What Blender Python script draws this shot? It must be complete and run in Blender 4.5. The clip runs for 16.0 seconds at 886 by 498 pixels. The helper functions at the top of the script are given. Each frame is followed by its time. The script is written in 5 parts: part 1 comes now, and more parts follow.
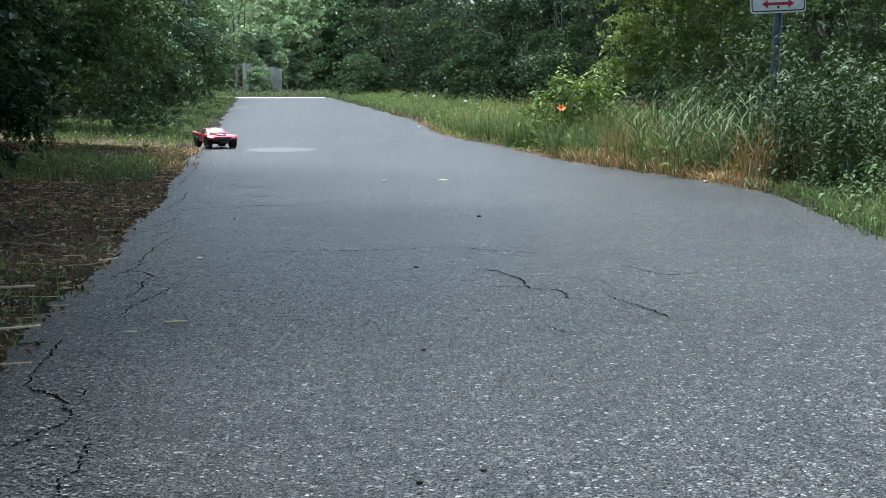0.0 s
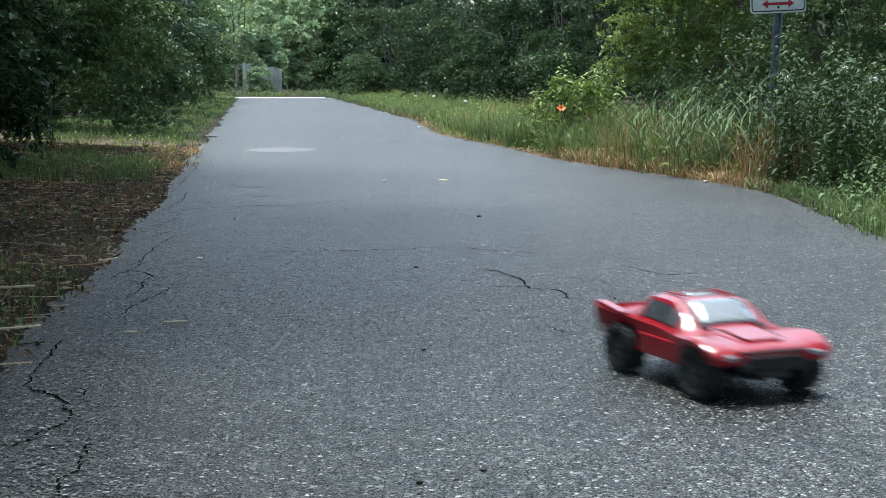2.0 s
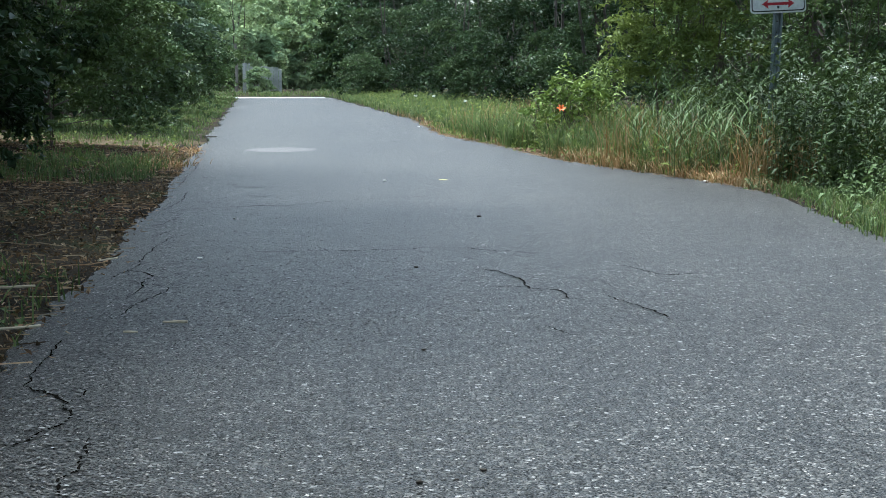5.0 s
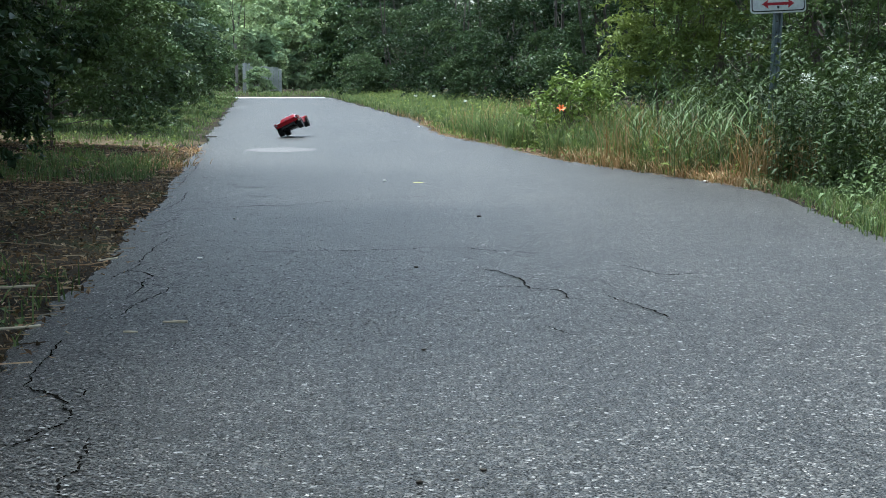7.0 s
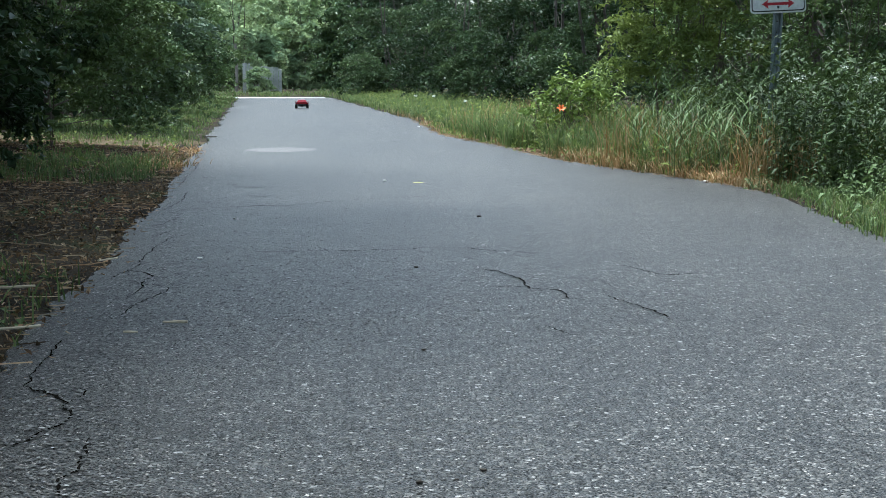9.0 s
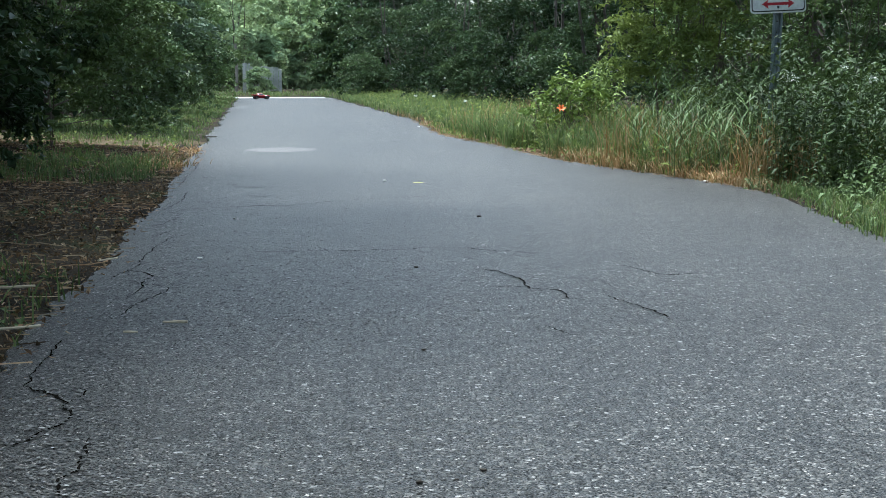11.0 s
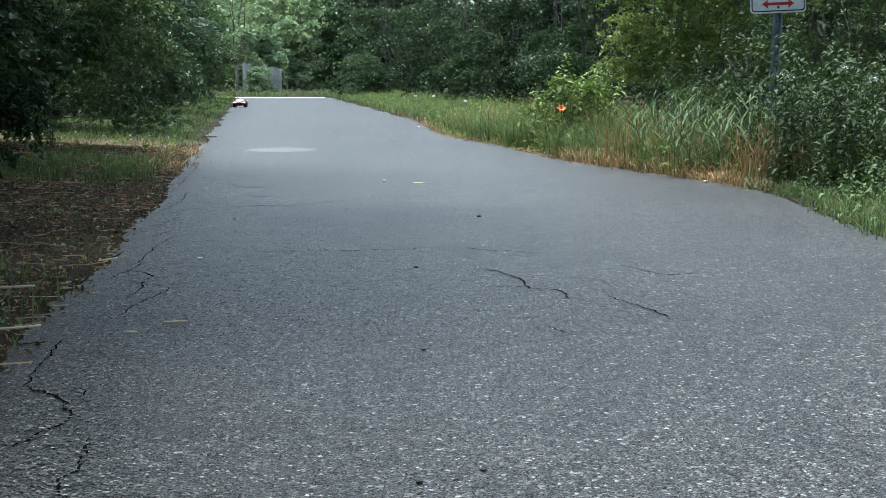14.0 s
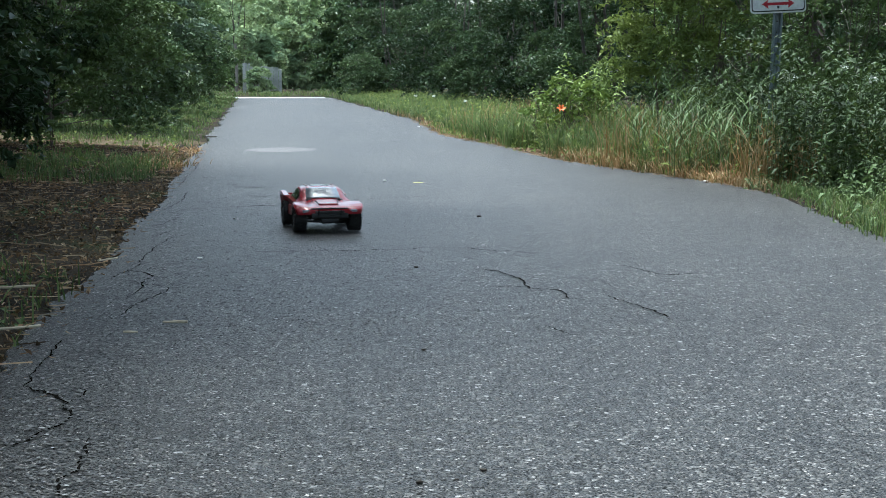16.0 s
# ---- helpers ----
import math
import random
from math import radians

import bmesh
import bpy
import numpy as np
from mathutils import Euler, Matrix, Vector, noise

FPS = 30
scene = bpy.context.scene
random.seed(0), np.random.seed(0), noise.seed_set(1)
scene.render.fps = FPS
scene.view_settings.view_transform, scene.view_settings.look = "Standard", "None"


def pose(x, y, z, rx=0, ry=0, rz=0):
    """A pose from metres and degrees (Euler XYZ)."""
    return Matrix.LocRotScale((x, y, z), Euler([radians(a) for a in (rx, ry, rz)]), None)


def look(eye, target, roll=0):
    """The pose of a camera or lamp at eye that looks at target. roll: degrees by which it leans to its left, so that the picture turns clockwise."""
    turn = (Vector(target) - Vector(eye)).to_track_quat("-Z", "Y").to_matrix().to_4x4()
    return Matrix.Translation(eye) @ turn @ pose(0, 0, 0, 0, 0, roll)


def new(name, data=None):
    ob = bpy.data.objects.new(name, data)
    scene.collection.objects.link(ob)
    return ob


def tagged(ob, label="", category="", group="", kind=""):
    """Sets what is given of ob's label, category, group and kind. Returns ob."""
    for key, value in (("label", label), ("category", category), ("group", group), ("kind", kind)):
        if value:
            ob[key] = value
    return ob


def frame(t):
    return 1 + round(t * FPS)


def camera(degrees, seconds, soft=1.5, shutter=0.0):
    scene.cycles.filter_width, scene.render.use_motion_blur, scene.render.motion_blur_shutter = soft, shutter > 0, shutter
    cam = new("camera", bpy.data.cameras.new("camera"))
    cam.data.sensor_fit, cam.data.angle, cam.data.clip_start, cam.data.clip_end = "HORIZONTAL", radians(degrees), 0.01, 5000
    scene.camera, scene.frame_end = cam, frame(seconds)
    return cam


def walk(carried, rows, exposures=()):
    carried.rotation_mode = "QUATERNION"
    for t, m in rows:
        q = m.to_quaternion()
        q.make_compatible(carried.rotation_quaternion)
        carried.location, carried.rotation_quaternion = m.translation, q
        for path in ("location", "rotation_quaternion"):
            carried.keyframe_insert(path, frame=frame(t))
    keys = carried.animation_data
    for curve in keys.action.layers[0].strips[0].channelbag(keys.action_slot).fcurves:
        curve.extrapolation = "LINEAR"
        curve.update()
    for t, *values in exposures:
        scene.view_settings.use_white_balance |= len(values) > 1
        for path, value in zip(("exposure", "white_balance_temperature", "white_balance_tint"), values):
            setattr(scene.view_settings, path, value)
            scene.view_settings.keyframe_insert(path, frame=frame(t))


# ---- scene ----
cam = camera(32.4, 16.0, soft=0.6, shutter=0.12)
EYE = (0.0, 0.0, 0.68)
PITCH = 83.58
walk(cam, [(0.0, pose(*EYE, PITCH, 0, 0)), (16.0, pose(*EYE, PITCH, 0, 0))],
     exposures=[(0.0, 1.22, 5520, 0), (16.0, 1.22, 5520, 0)])

# ---- light: bright but overcast midsummer day, open sky above the path ----
world = bpy.data.worlds.new("overcast_sky")
scene.world = world
world.use_nodes = True
wn = world.node_tree
sky = wn.nodes.new("ShaderNodeTexSky")
sky.sky_type = "NISHITA"
sky.sun_disc = False
sky.sun_elevation = radians(72)
sky.sun_rotation = radians(-20)
sky.air_density = 1.3
sky.dust_density = 4.0
wn.nodes["Background"].inputs["Strength"].default_value = 0.15
veil = wn.nodes.new("ShaderNodeHueSaturation")
veil.inputs["Saturation"].default_value = 0.55
wn.links.new(sky.outputs[0], veil.inputs["Color"])
wn.links.new(veil.outputs[0], wn.nodes["Background"].inputs["Color"])
sun = new("sun", bpy.data.lights.new("sun", "SUN"))
sun.data.energy = 4.0
sun.data.angle = radians(20)
sun.data.color = (1.0, 0.94, 0.85)
sun.matrix_world = look((-2.8, 4.5, 17), (0, 0, 0))


# ---- materials ----
def material(name):
    m = bpy.data.materials.new(name)
    m.use_nodes = True
    return m, m.node_tree.nodes, m.node_tree.links, m.node_tree.nodes["Principled BSDF"]


def noise_node(nodes, links, scale, detail=4.0, rough=0.55, coord="Object"):
    tc = nodes.new("ShaderNodeTexCoord")
    n = nodes.new("ShaderNodeTexNoise")
    n.inputs["Scale"].default_value = scale
    n.inputs["Detail"].default_value = detail
    n.inputs["Roughness"].default_value = rough
    links.new(tc.outputs[coord], n.inputs["Vector"])
    return n.outputs["Fac"]


def ramp(nodes, links, fac, stops):
    r = nodes.new("ShaderNodeValToRGB")
    while len(r.color_ramp.elements) < len(stops):
        r.color_ramp.elements.new(0.5)
    for e, (p, c) in zip(r.color_ramp.elements, stops):
        e.position, e.color = p, (*c, 1)
    links.new(fac, r.inputs["Fac"])
    return r.outputs["Color"]


def mix(nodes, links, fac, a, b, blend="MIX"):
    n = nodes.new("ShaderNodeMix")
    n.data_type, n.blend_type = "RGBA", blend
    for key, v in (("Factor_Float", fac), ("A_Color", a), ("B_Color", b)):
        sock = next(i for i in n.inputs if i.identifier == key)
        if isinstance(v, bpy.types.NodeSocket):
            links.new(v, sock)
        else:
            sock.default_value = v if key == "Factor_Float" else (*v, 1)
    return next(o for o in n.outputs if o.identifier == "Result_Color")


def bump(nodes, links, p, height, strength, distance):
    b = nodes.new("ShaderNodeBump")
    b.inputs["Strength"].default_value = strength
    b.inputs["Distance"].default_value = distance
    links.new(height, b.inputs["Height"])
    links.new(b.outputs["Normal"], p.inputs["Normal"])


def surface(name, dark, light, scale, rough=0.6, metal=0.0, relief=0.1, depth=0.002, coat=0.0, shine=0.5):
    """A surface whose colour wanders between two tones at two scales."""
    m, nodes, links, p = material(name)
    a = noise_node(nodes, links, scale)
    b = noise_node(nodes, links, scale * 9, 6.0, 0.7)
    col = ramp(nodes, links, a, [(0.3, dark), (0.7, light)])
    fine = ramp(nodes, links, b, [(0.3, (0.75, 0.75, 0.75)), (0.7, (1.15, 1.15, 1.15))])
    links.new(mix(nodes, links, 0.8, col, fine, "MULTIPLY"), p.inputs["Base Color"])
    p.inputs["Roughness"].default_value = rough
    p.inputs["Metallic"].default_value = metal
    p.inputs["Coat Weight"].default_value = coat
    p.inputs["Specular IOR Level"].default_value = shine
    bump(nodes, links, p, b, relief, depth)
    return m


def leaf_material(name, tones, gloss=0.5, through_light=0.17, patch=0.7, spread=0.5):
    """Leaves: each one takes its own tone, and clumps differ."""
    m, nodes, links, p = material(name)
    geo = nodes.new("ShaderNodeNewGeometry")
    n = len(tones)
    mean = [sum(c[k] for c in tones) / n for k in range(3)]
    col = ramp(nodes, links, geo.outputs["Random Per Island"],
               [(0.02 + 0.96 * i / (n - 1), tuple(spread * q + (1 - spread) * e for q, e in zip(c, mean))) for i, c in enumerate(tones)])
    wide = ramp(nodes, links, noise_node(nodes, links, patch, 3.0),
                [(0.35, (0.76, 0.77, 0.82)), (0.65, (1.30, 1.14, 1.10))])
    col = mix(nodes, links, 1.0, col, wide, "MULTIPLY")
    links.new(col, p.inputs["Base Color"])
    p.inputs["Roughness"].default_value = gloss
    p.inputs["Specular IOR Level"].default_value = 0.13
    t = nodes.new("ShaderNodeBsdfTranslucent")
    links.new(mix(nodes, links, 0.2, col, (0.18, 0.22, 0.06)), t.inputs["Color"])
    ms = nodes.new("ShaderNodeMixShader")
    ms.inputs[0].default_value = through_light
    links.new(p.outputs[0], ms.inputs[1])
    links.new(t.outputs[0], ms.inputs[2])
    links.new(ms.outputs[0], nodes["Material Output"].inputs["Surface"])
    return m


def asphalt_material():
    """Worn asphalt: chips of many greys in dark binder, broad stains, paler wheel lines."""
    m, nodes, links, p = material("worn_asphalt")
    tc = nodes.new("ShaderNodeTexCoord")
    chips = []
    for scale in (135.0, 290.0):
        v = nodes.new("ShaderNodeTexVoronoi")
        v.inputs["Scale"].default_value = scale
        links.new(tc.outputs["Object"], v.inputs["Vector"])
        chips.append(v)
    sep = nodes.new("ShaderNodeSeparateColor")
    links.new(chips[0].outputs["Color"], sep.inputs["Color"])
    stone = ramp(nodes, links, sep.outputs["Red"],
                 [(0.0, (0.006, 0.0062, 0.007)), (0.40, (0.024, 0.0252, 0.0262)), (0.76, (0.058, 0.0595, 0.060)),
                  (0.92, (0.24, 0.242, 0.24)), (0.98, (0.78, 0.78, 0.76))])
    sep2 = nodes.new("ShaderNodeSeparateColor")
    links.new(chips[1].outputs["Color"], sep2.inputs["Color"])
    sand = ramp(nodes, links, sep2.outputs["Green"],
                [(0.0, (0.005, 0.0052, 0.006)), (0.55, (0.028, 0.0292, 0.0302)), (0.95, (0.22, 0.222, 0.22))])
    binder = ramp(nodes, links, chips[0].outputs["Distance"], [(0.30, (1, 1, 1)), (0.62, (0, 0, 0))])
    col = mix(nodes, links, binder, sand, stone)
    stain = ramp(nodes, links, noise_node(nodes, links, 0.55, 5.0, 0.6),
                 [(0.32, (0.68, 0.68, 0.69)), (0.5, (1, 1, 1)), (0.70, (1.3, 1.29, 1.27))])
    blot = ramp(nodes, links, noise_node(nodes, links, 5.0, 4.0, 0.65),
                [(0.30, (0.70, 0.70, 0.71)), (0.62, (1.35, 1.35, 1.35))])
    grit = ramp(nodes, links, noise_node(nodes, links, 230.0, 2.0, 0.6), [(0.40, (0.05, 0.082, 0.082)), (0.61, (1.42, 1.43, 1.425))])
    col = mix(nodes, links, 1.0, col, grit, "MULTIPLY")
    col = mix(nodes, links, 1.0, col, stain, "MULTIPLY")
    col = mix(nodes, links, 1.0, col, blot, "MULTIPLY")
    # lanes worn paler along the path
    turn = nodes.new("ShaderNodeMapping")
    turn.inputs["Rotation"].default_value = (0, 0, radians(-7.0))
    turn.inputs["Scale"].default_value = (1.5, 0.10, 1.0)
    links.new(tc.outputs["Object"], turn.inputs["Vector"])
    lane = nodes.new("ShaderNodeTexNoise")
    lane.inputs["Scale"].default_value = 1.0
    lane.inputs["Detail"].default_value = 4.0
    links.new(turn.outputs["Vector"], lane.inputs["Vector"])
    col = mix(nodes, links, 1.0, col, ramp(nodes, links, lane.outputs["Fac"], [(0.33, (0.80, 0.80, 0.81)), (0.68, (1.22, 1.20, 1.18))]), "MULTIPLY")
    # a round, ragged patch paler than the asphalt around it
    off = nodes.new("ShaderNodeVectorMath")
    off.operation = "SUBTRACT"
    off.inputs[1].default_value = (-1.53, 14.45, 0)
    links.new(tc.outputs["Object"], off.inputs[0])
    fit = nodes.new("ShaderNodeVectorMath")
    fit.operation = "MULTIPLY"
    fit.inputs[1].default_value = (1 / 0.44, 1 / 0.58, 0)
    links.new(off.outputs[0], fit.inputs[0])
    far = nodes.new("ShaderNodeVectorMath")
    far.operation = "LENGTH"
    links.new(fit.outputs[0], far.inputs[0])
    rag = nodes.new("ShaderNodeMath")
    rag.operation = "MULTIPLY_ADD"
    rag.inputs[1].default_value = 0.5
    links.new(noise_node(nodes, links, 5.0, 5.0, 0.6), rag.inputs[0])
    links.new(far.outputs["Value"], rag.inputs[2])
    pale_patch = ramp(nodes, links, rag.outputs[0], [(0.98, (0.75, 0.75, 0.75)), (1.28, (0, 0, 0))])
    col = mix(nodes, links, pale_patch, col, (0.24, 0.24, 0.243))
    col = mix(nodes, links, 1.0, col, (0.43, 0.395, 0.375), "MULTIPLY")
    mottle = ramp(nodes, links, noise_node(nodes, links, 75.0, 3.0, 0.75), [(0.36, (0.62, 0.62, 0.62)), (0.62, (1.32, 1.32, 1.32))])
    broad = ramp(nodes, links, noise_node(nodes, links, 19.0, 3.0, 0.7), [(0.35, (0.80, 0.80, 0.80)), (0.65, (1.18, 1.18, 1.18))])
    mottle = mix(nodes, links, 1.0, mottle, broad, "MULTIPLY")
    # grit combed along the path by wear
    comb = nodes.new("ShaderNodeMapping")
    comb.inputs["Scale"].default_value = (105.0, 15.0, 1.0)
    links.new(tc.outputs["Object"], comb.inputs["Vector"])
    worn = nodes.new("ShaderNodeTexNoise")
    worn.inputs["Scale"].default_value = 1.0
    worn.inputs["Detail"].default_value = 2.0
    links.new(comb.outputs["Vector"], worn.inputs["Vector"])
    mottle = mix(nodes, links, 1.0, mottle, ramp(nodes, links, worn.outputs["Fac"], [(0.36, (0.68, 0.68, 0.68)), (0.64, (1.32, 1.32, 1.32))]), "MULTIPLY")
    links.new(mix(nodes, links, 1.0, col, mottle, "MULTIPLY"), p.inputs["Base Color"])
    p.inputs["Roughness"].default_value = 0.5
    gloss = mix(nodes, links, 1.0, mottle, grit, "MULTIPLY")
    gloss = mix(nodes, links, 1.0, gloss, (0.38, 0.38, 0.38), "MULTIPLY")
    links.new(gloss, p.inputs["Specular IOR Level"])
    bump(nodes, links, p, chips[0].outputs["Distance"], 0.6, -0.004)
    return m


def stone_material():
    m, nodes, links, p = material("asphalt_stones")
    geo = nodes.new("ShaderNodeNewGeometry")
    col = ramp(nodes, links, geo.outputs["Random Per Island"], [(0.0, (0.022, 0.022, 0.022)), (0.35, (0.05, 0.05, 0.05)),
               (0.70, (0.085, 0.085, 0.083)), (0.90, (0.17, 0.168, 0.165)), (1.0, (0.36, 0.355, 0.35))])
    fine = ramp(nodes, links, noise_node(nodes, links, 300.0), [(0.3, (0.7, 0.7, 0.7)), (0.7, (1.2, 1.2, 1.2))])
    links.new(mix(nodes, links, 1.0, col, fine, "MULTIPLY"), p.inputs["Base Color"])
    p.inputs["Roughness"].default_value = 0.6
    return m


def soil_material():
    m, nodes, links, p = material("earth_and_moss")
    a = noise_node(nodes, links, 0.9, 6.0, 0.6)
    b = noise_node(nodes, links, 26.0, 6.0, 0.7)
    col = ramp(nodes, links, a, [(0.36, (0.013, 0.0108, 0.008)), (0.54, (0.035, 0.027, 0.018)), (0.66, (0.03, 0.042, 0.013))])
    fine = ramp(nodes, links, b, [(0.3, (0.5, 0.5, 0.5)), (0.72, (1.5, 1.45, 1.35))])
    links.new(mix(nodes, links, 1.0, col, fine, "MULTIPLY"), p.inputs["Base Color"])
    p.inputs["Roughness"].default_value = 1.0
    p.inputs["Specular IOR Level"].default_value = 0.1
    bump(nodes, links, p, b, 0.9, 0.03)
    return m


def car_paint():
    m, nodes, links, p = material("red_car_paint")
    n = noise_node(nodes, links, 30.0, 4.0)
    links.new(ramp(nodes, links, n, [(0.3, (0.24, 0.005, 0.013)), (0.75, (0.29, 0.007, 0.016))]), p.inputs["Base Color"])
    p.inputs["Roughness"].default_value = 0.28
    p.inputs["Specular IOR Level"].default_value = 0.3
    p.inputs["Coat Weight"].default_value = 0.6
    p.inputs["Coat Roughness"].default_value = 0.06
    return m


MAT = {
    "asphalt": asphalt_material(),
    "stone": stone_material(),
    "soil": soil_material(),
    "concrete": surface("pale_concrete", (0.30, 0.295, 0.285), (0.52, 0.51, 0.49), 2.0, 0.85),
    "tar": surface("crack_filled_with_dirt", (0.004, 0.004, 0.004), (0.011, 0.010, 0.009), 20.0, 1.0, shine=0.0),
    "bark": surface("grey_brown_bark", (0.05, 0.042, 0.034), (0.13, 0.11, 0.09), 9.0, 0.9, relief=0.8, depth=0.01),
    "stem": surface("green_stem", (0.05, 0.08, 0.025), (0.10, 0.14, 0.05), 12.0, 0.7),
    "straw": surface("dry_straw", (0.30, 0.22, 0.10), (0.48, 0.38, 0.2), 8.0, 0.85),
    "twig": surface("bleached_twig", (0.38, 0.32, 0.22), (0.60, 0.53, 0.40), 30.0, 0.85),
    "dark_twig": surface("dark_twig", (0.015, 0.012, 0.01), (0.05, 0.04, 0.03), 30.0, 0.85),
    "fence": surface("weathered_grey_boards", (0.27, 0.28, 0.25), (0.42, 0.42, 0.38), 3.0, 0.9),
    "pole": surface("weathered_pole", (0.13, 0.11, 0.09), (0.28, 0.25, 0.21), 4.0, 0.9),
    "steel": surface("galvanised_steel", (0.16, 0.19, 0.22), (0.27, 0.31, 0.35), 12.0, 0.5, 0.6),
    "sign_white": surface("white_sign_sheeting", (0.70, 0.71, 0.72), (0.80, 0.81, 0.82), 4.0, 0.45),
    "sign_red": surface("red_sign_print", (0.36, 0.015, 0.03), (0.45, 0.02, 0.04), 6.0, 0.45),
    "sign_black": surface("black_sign_print", (0.012, 0.012, 0.013), (0.03, 0.03, 0.03), 6.0, 0.5),
    "paint": car_paint(),
    "black": surface("black_plastic", (0.010, 0.010, 0.011), (0.022, 0.022, 0.024), 30.0, 0.45),
    "rubber": surface("black_rubber", (0.010, 0.010, 0.010), (0.024, 0.023, 0.022), 40.0, 0.8, relief=0.5),
    "chrome": surface("satin_rim", (0.10, 0.10, 0.105), (0.2, 0.2, 0.205), 40.0, 0.4, 0.8),
    "dark_glass": surface("smoked_window_sheet", (0.05, 0.055, 0.06), (0.07, 0.075, 0.08), 8.0, 0.06, coat=1.0),
    # grey base holds the sky's reflection for windshield and roof
    "sky_pale": surface("sky_pale_sheet", (0.16, 0.17, 0.18), (0.24, 0.25, 0.26), 8.0, 0.12, coat=1.0),
    "lamp_grey": surface("grey_lamp_decal", (0.22, 0.25, 0.28), (0.36, 0.4, 0.43), 40.0, 0.25),
    "orange": surface("orange_petal", (0.75, 0.13, 0.015), (0.85, 0.2, 0.03), 30.0, 0.6),
    "white_petal": surface("white_petal", (0.68, 0.72, 0.66), (0.82, 0.84, 0.78), 30.0, 0.7),
    "yellow_leaf": surface("yellowed_leaf", (0.55, 0.5, 0.12), (0.72, 0.66, 0.25), 30.0, 0.6),
    "tan_soil": surface("trodden_sandy_soil", (0.045, 0.034, 0.02), (0.10, 0.074, 0.042), 3.0, 0.95, relief=0.8, depth=0.02, shine=0.1),
    "pale_chip": surface("pale_chip", (0.6, 0.59, 0.56), (0.75, 0.74, 0.7), 30.0, 0.8),
}
# leaf green darkened further, with the thicket's shade put into the colour
G_SHADE = [(0.008, 0.017, 0.007), (0.019, 0.039, 0.016), (0.031, 0.060, 0.025), (0.056, 0.108, 0.045)]
G_DARK = [(0.024, 0.041, 0.018), (0.044, 0.074, 0.032), (0.064, 0.108, 0.046), (0.110, 0.186, 0.080)]
G_MID = [(0.036, 0.058, 0.021), (0.064, 0.104, 0.038), (0.094, 0.152, 0.055), (0.162, 0.262, 0.095)]
G_YEL = [(0.075, 0.105, 0.027), (0.13, 0.18, 0.047), (0.185, 0.255, 0.068), (0.29, 0.40, 0.11)]
G_BRIGHT = [(0.075, 0.125, 0.025), (0.13, 0.20, 0.045), (0.19, 0.285, 0.065), (0.28, 0.38, 0.10)]
# paler than the leaves themselves: distant haze and sun put into the colour
G_HAZE = [(0.14, 0.20, 0.10), (0.22, 0.31, 0.16), (0.31, 0.42, 0.22), (0.40, 0.52, 0.29)]
G_GREY = [(0.040, 0.060, 0.038), (0.071, 0.106, 0.068), (0.105, 0.156, 0.099), (0.180, 0.270, 0.171)]
LEAF = {
    "deep": leaf_material("shade_dark_leaves", G_SHADE, 0.4, 0.15),
    "dark": leaf_material("dark_shrub_leaves", G_DARK, 0.42),
    "mid": leaf_material("green_leaves", G_MID, 0.5),
    "yellow": leaf_material("yellow_green_leaves", G_YEL, 0.5, 0.3),
    "bright": leaf_material("bright_green_leaves", G_BRIGHT, 0.5),
    "pale": leaf_material("haze_pale_leaves", G_HAZE, 0.6),
    "grey": leaf_material("grey_green_leaves", G_GREY, 0.55),
    "grass": leaf_material("grass_blades", [(0.035, 0.072, 0.022), (0.07, 0.125, 0.038), (0.10, 0.165, 0.055), (0.14, 0.20, 0.075), (0.16, 0.17, 0.075)], 0.6, 0.35, spread=0.9),
    "dry": leaf_material("dry_grass_blades", [(0.08, 0.105, 0.025), (0.22, 0.125, 0.055), (0.30, 0.19, 0.09), (0.44, 0.35, 0.21), (0.08, 0.115, 0.03)], 0.7, spread=1.0),
    "weed": leaf_material("coarse_weed_leaves", [(0.014, 0.028, 0.009), (0.028, 0.054, 0.017), (0.042, 0.08, 0.025), (0.08, 0.135, 0.042)], 0.5),
    "litter": leaf_material("dead_leaf_litter", [(0.04, 0.03, 0.02), (0.12, 0.08, 0.045), (0.19, 0.13, 0.07), (0.32, 0.23, 0.13), (0.45, 0.37, 0.25)], 0.8, 0.05, spread=1.0),
}


# ---- helpers for meshes ----
def mesh_object(name, verts, faces, mat, parent=None, smooth=False, label=""):
    me = bpy.data.meshes.new(name)
    me.from_pydata(verts.tolist() if isinstance(verts, np.ndarray) else verts, [],
                   faces.tolist() if isinstance(faces, np.ndarray) else faces)
    me.materials.append(mat)
    if smooth:
        me.polygons.foreach_set("use_smooth", [True] * len(me.polygons))
    ob = new(name, me)
    ob.parent = parent
    if label:
        ob["label"] = label
    return ob


def part(name, bm, mat, parent=None, label="", smooth=False):
    """Links a bmesh as one mesh object under a thing or a part."""
    me = bpy.data.meshes.new(name)
    bmesh.ops.recalc_face_normals(bm, faces=bm.faces)
    bm.to_mesh(me)
    bm.free()
    me.materials.append(mat)
    if smooth:
        me.polygons.foreach_set("use_smooth", [True] * len(me.polygons))
    ob = new(name, me)
    ob.parent = parent
    if label:
        ob["label"] = label
    return ob


def empty(name, m, label="", category="", group="", kind=""):
    ob = new(name)
    ob.matrix_basis = m
    return tagged(ob, label, category, group, kind)


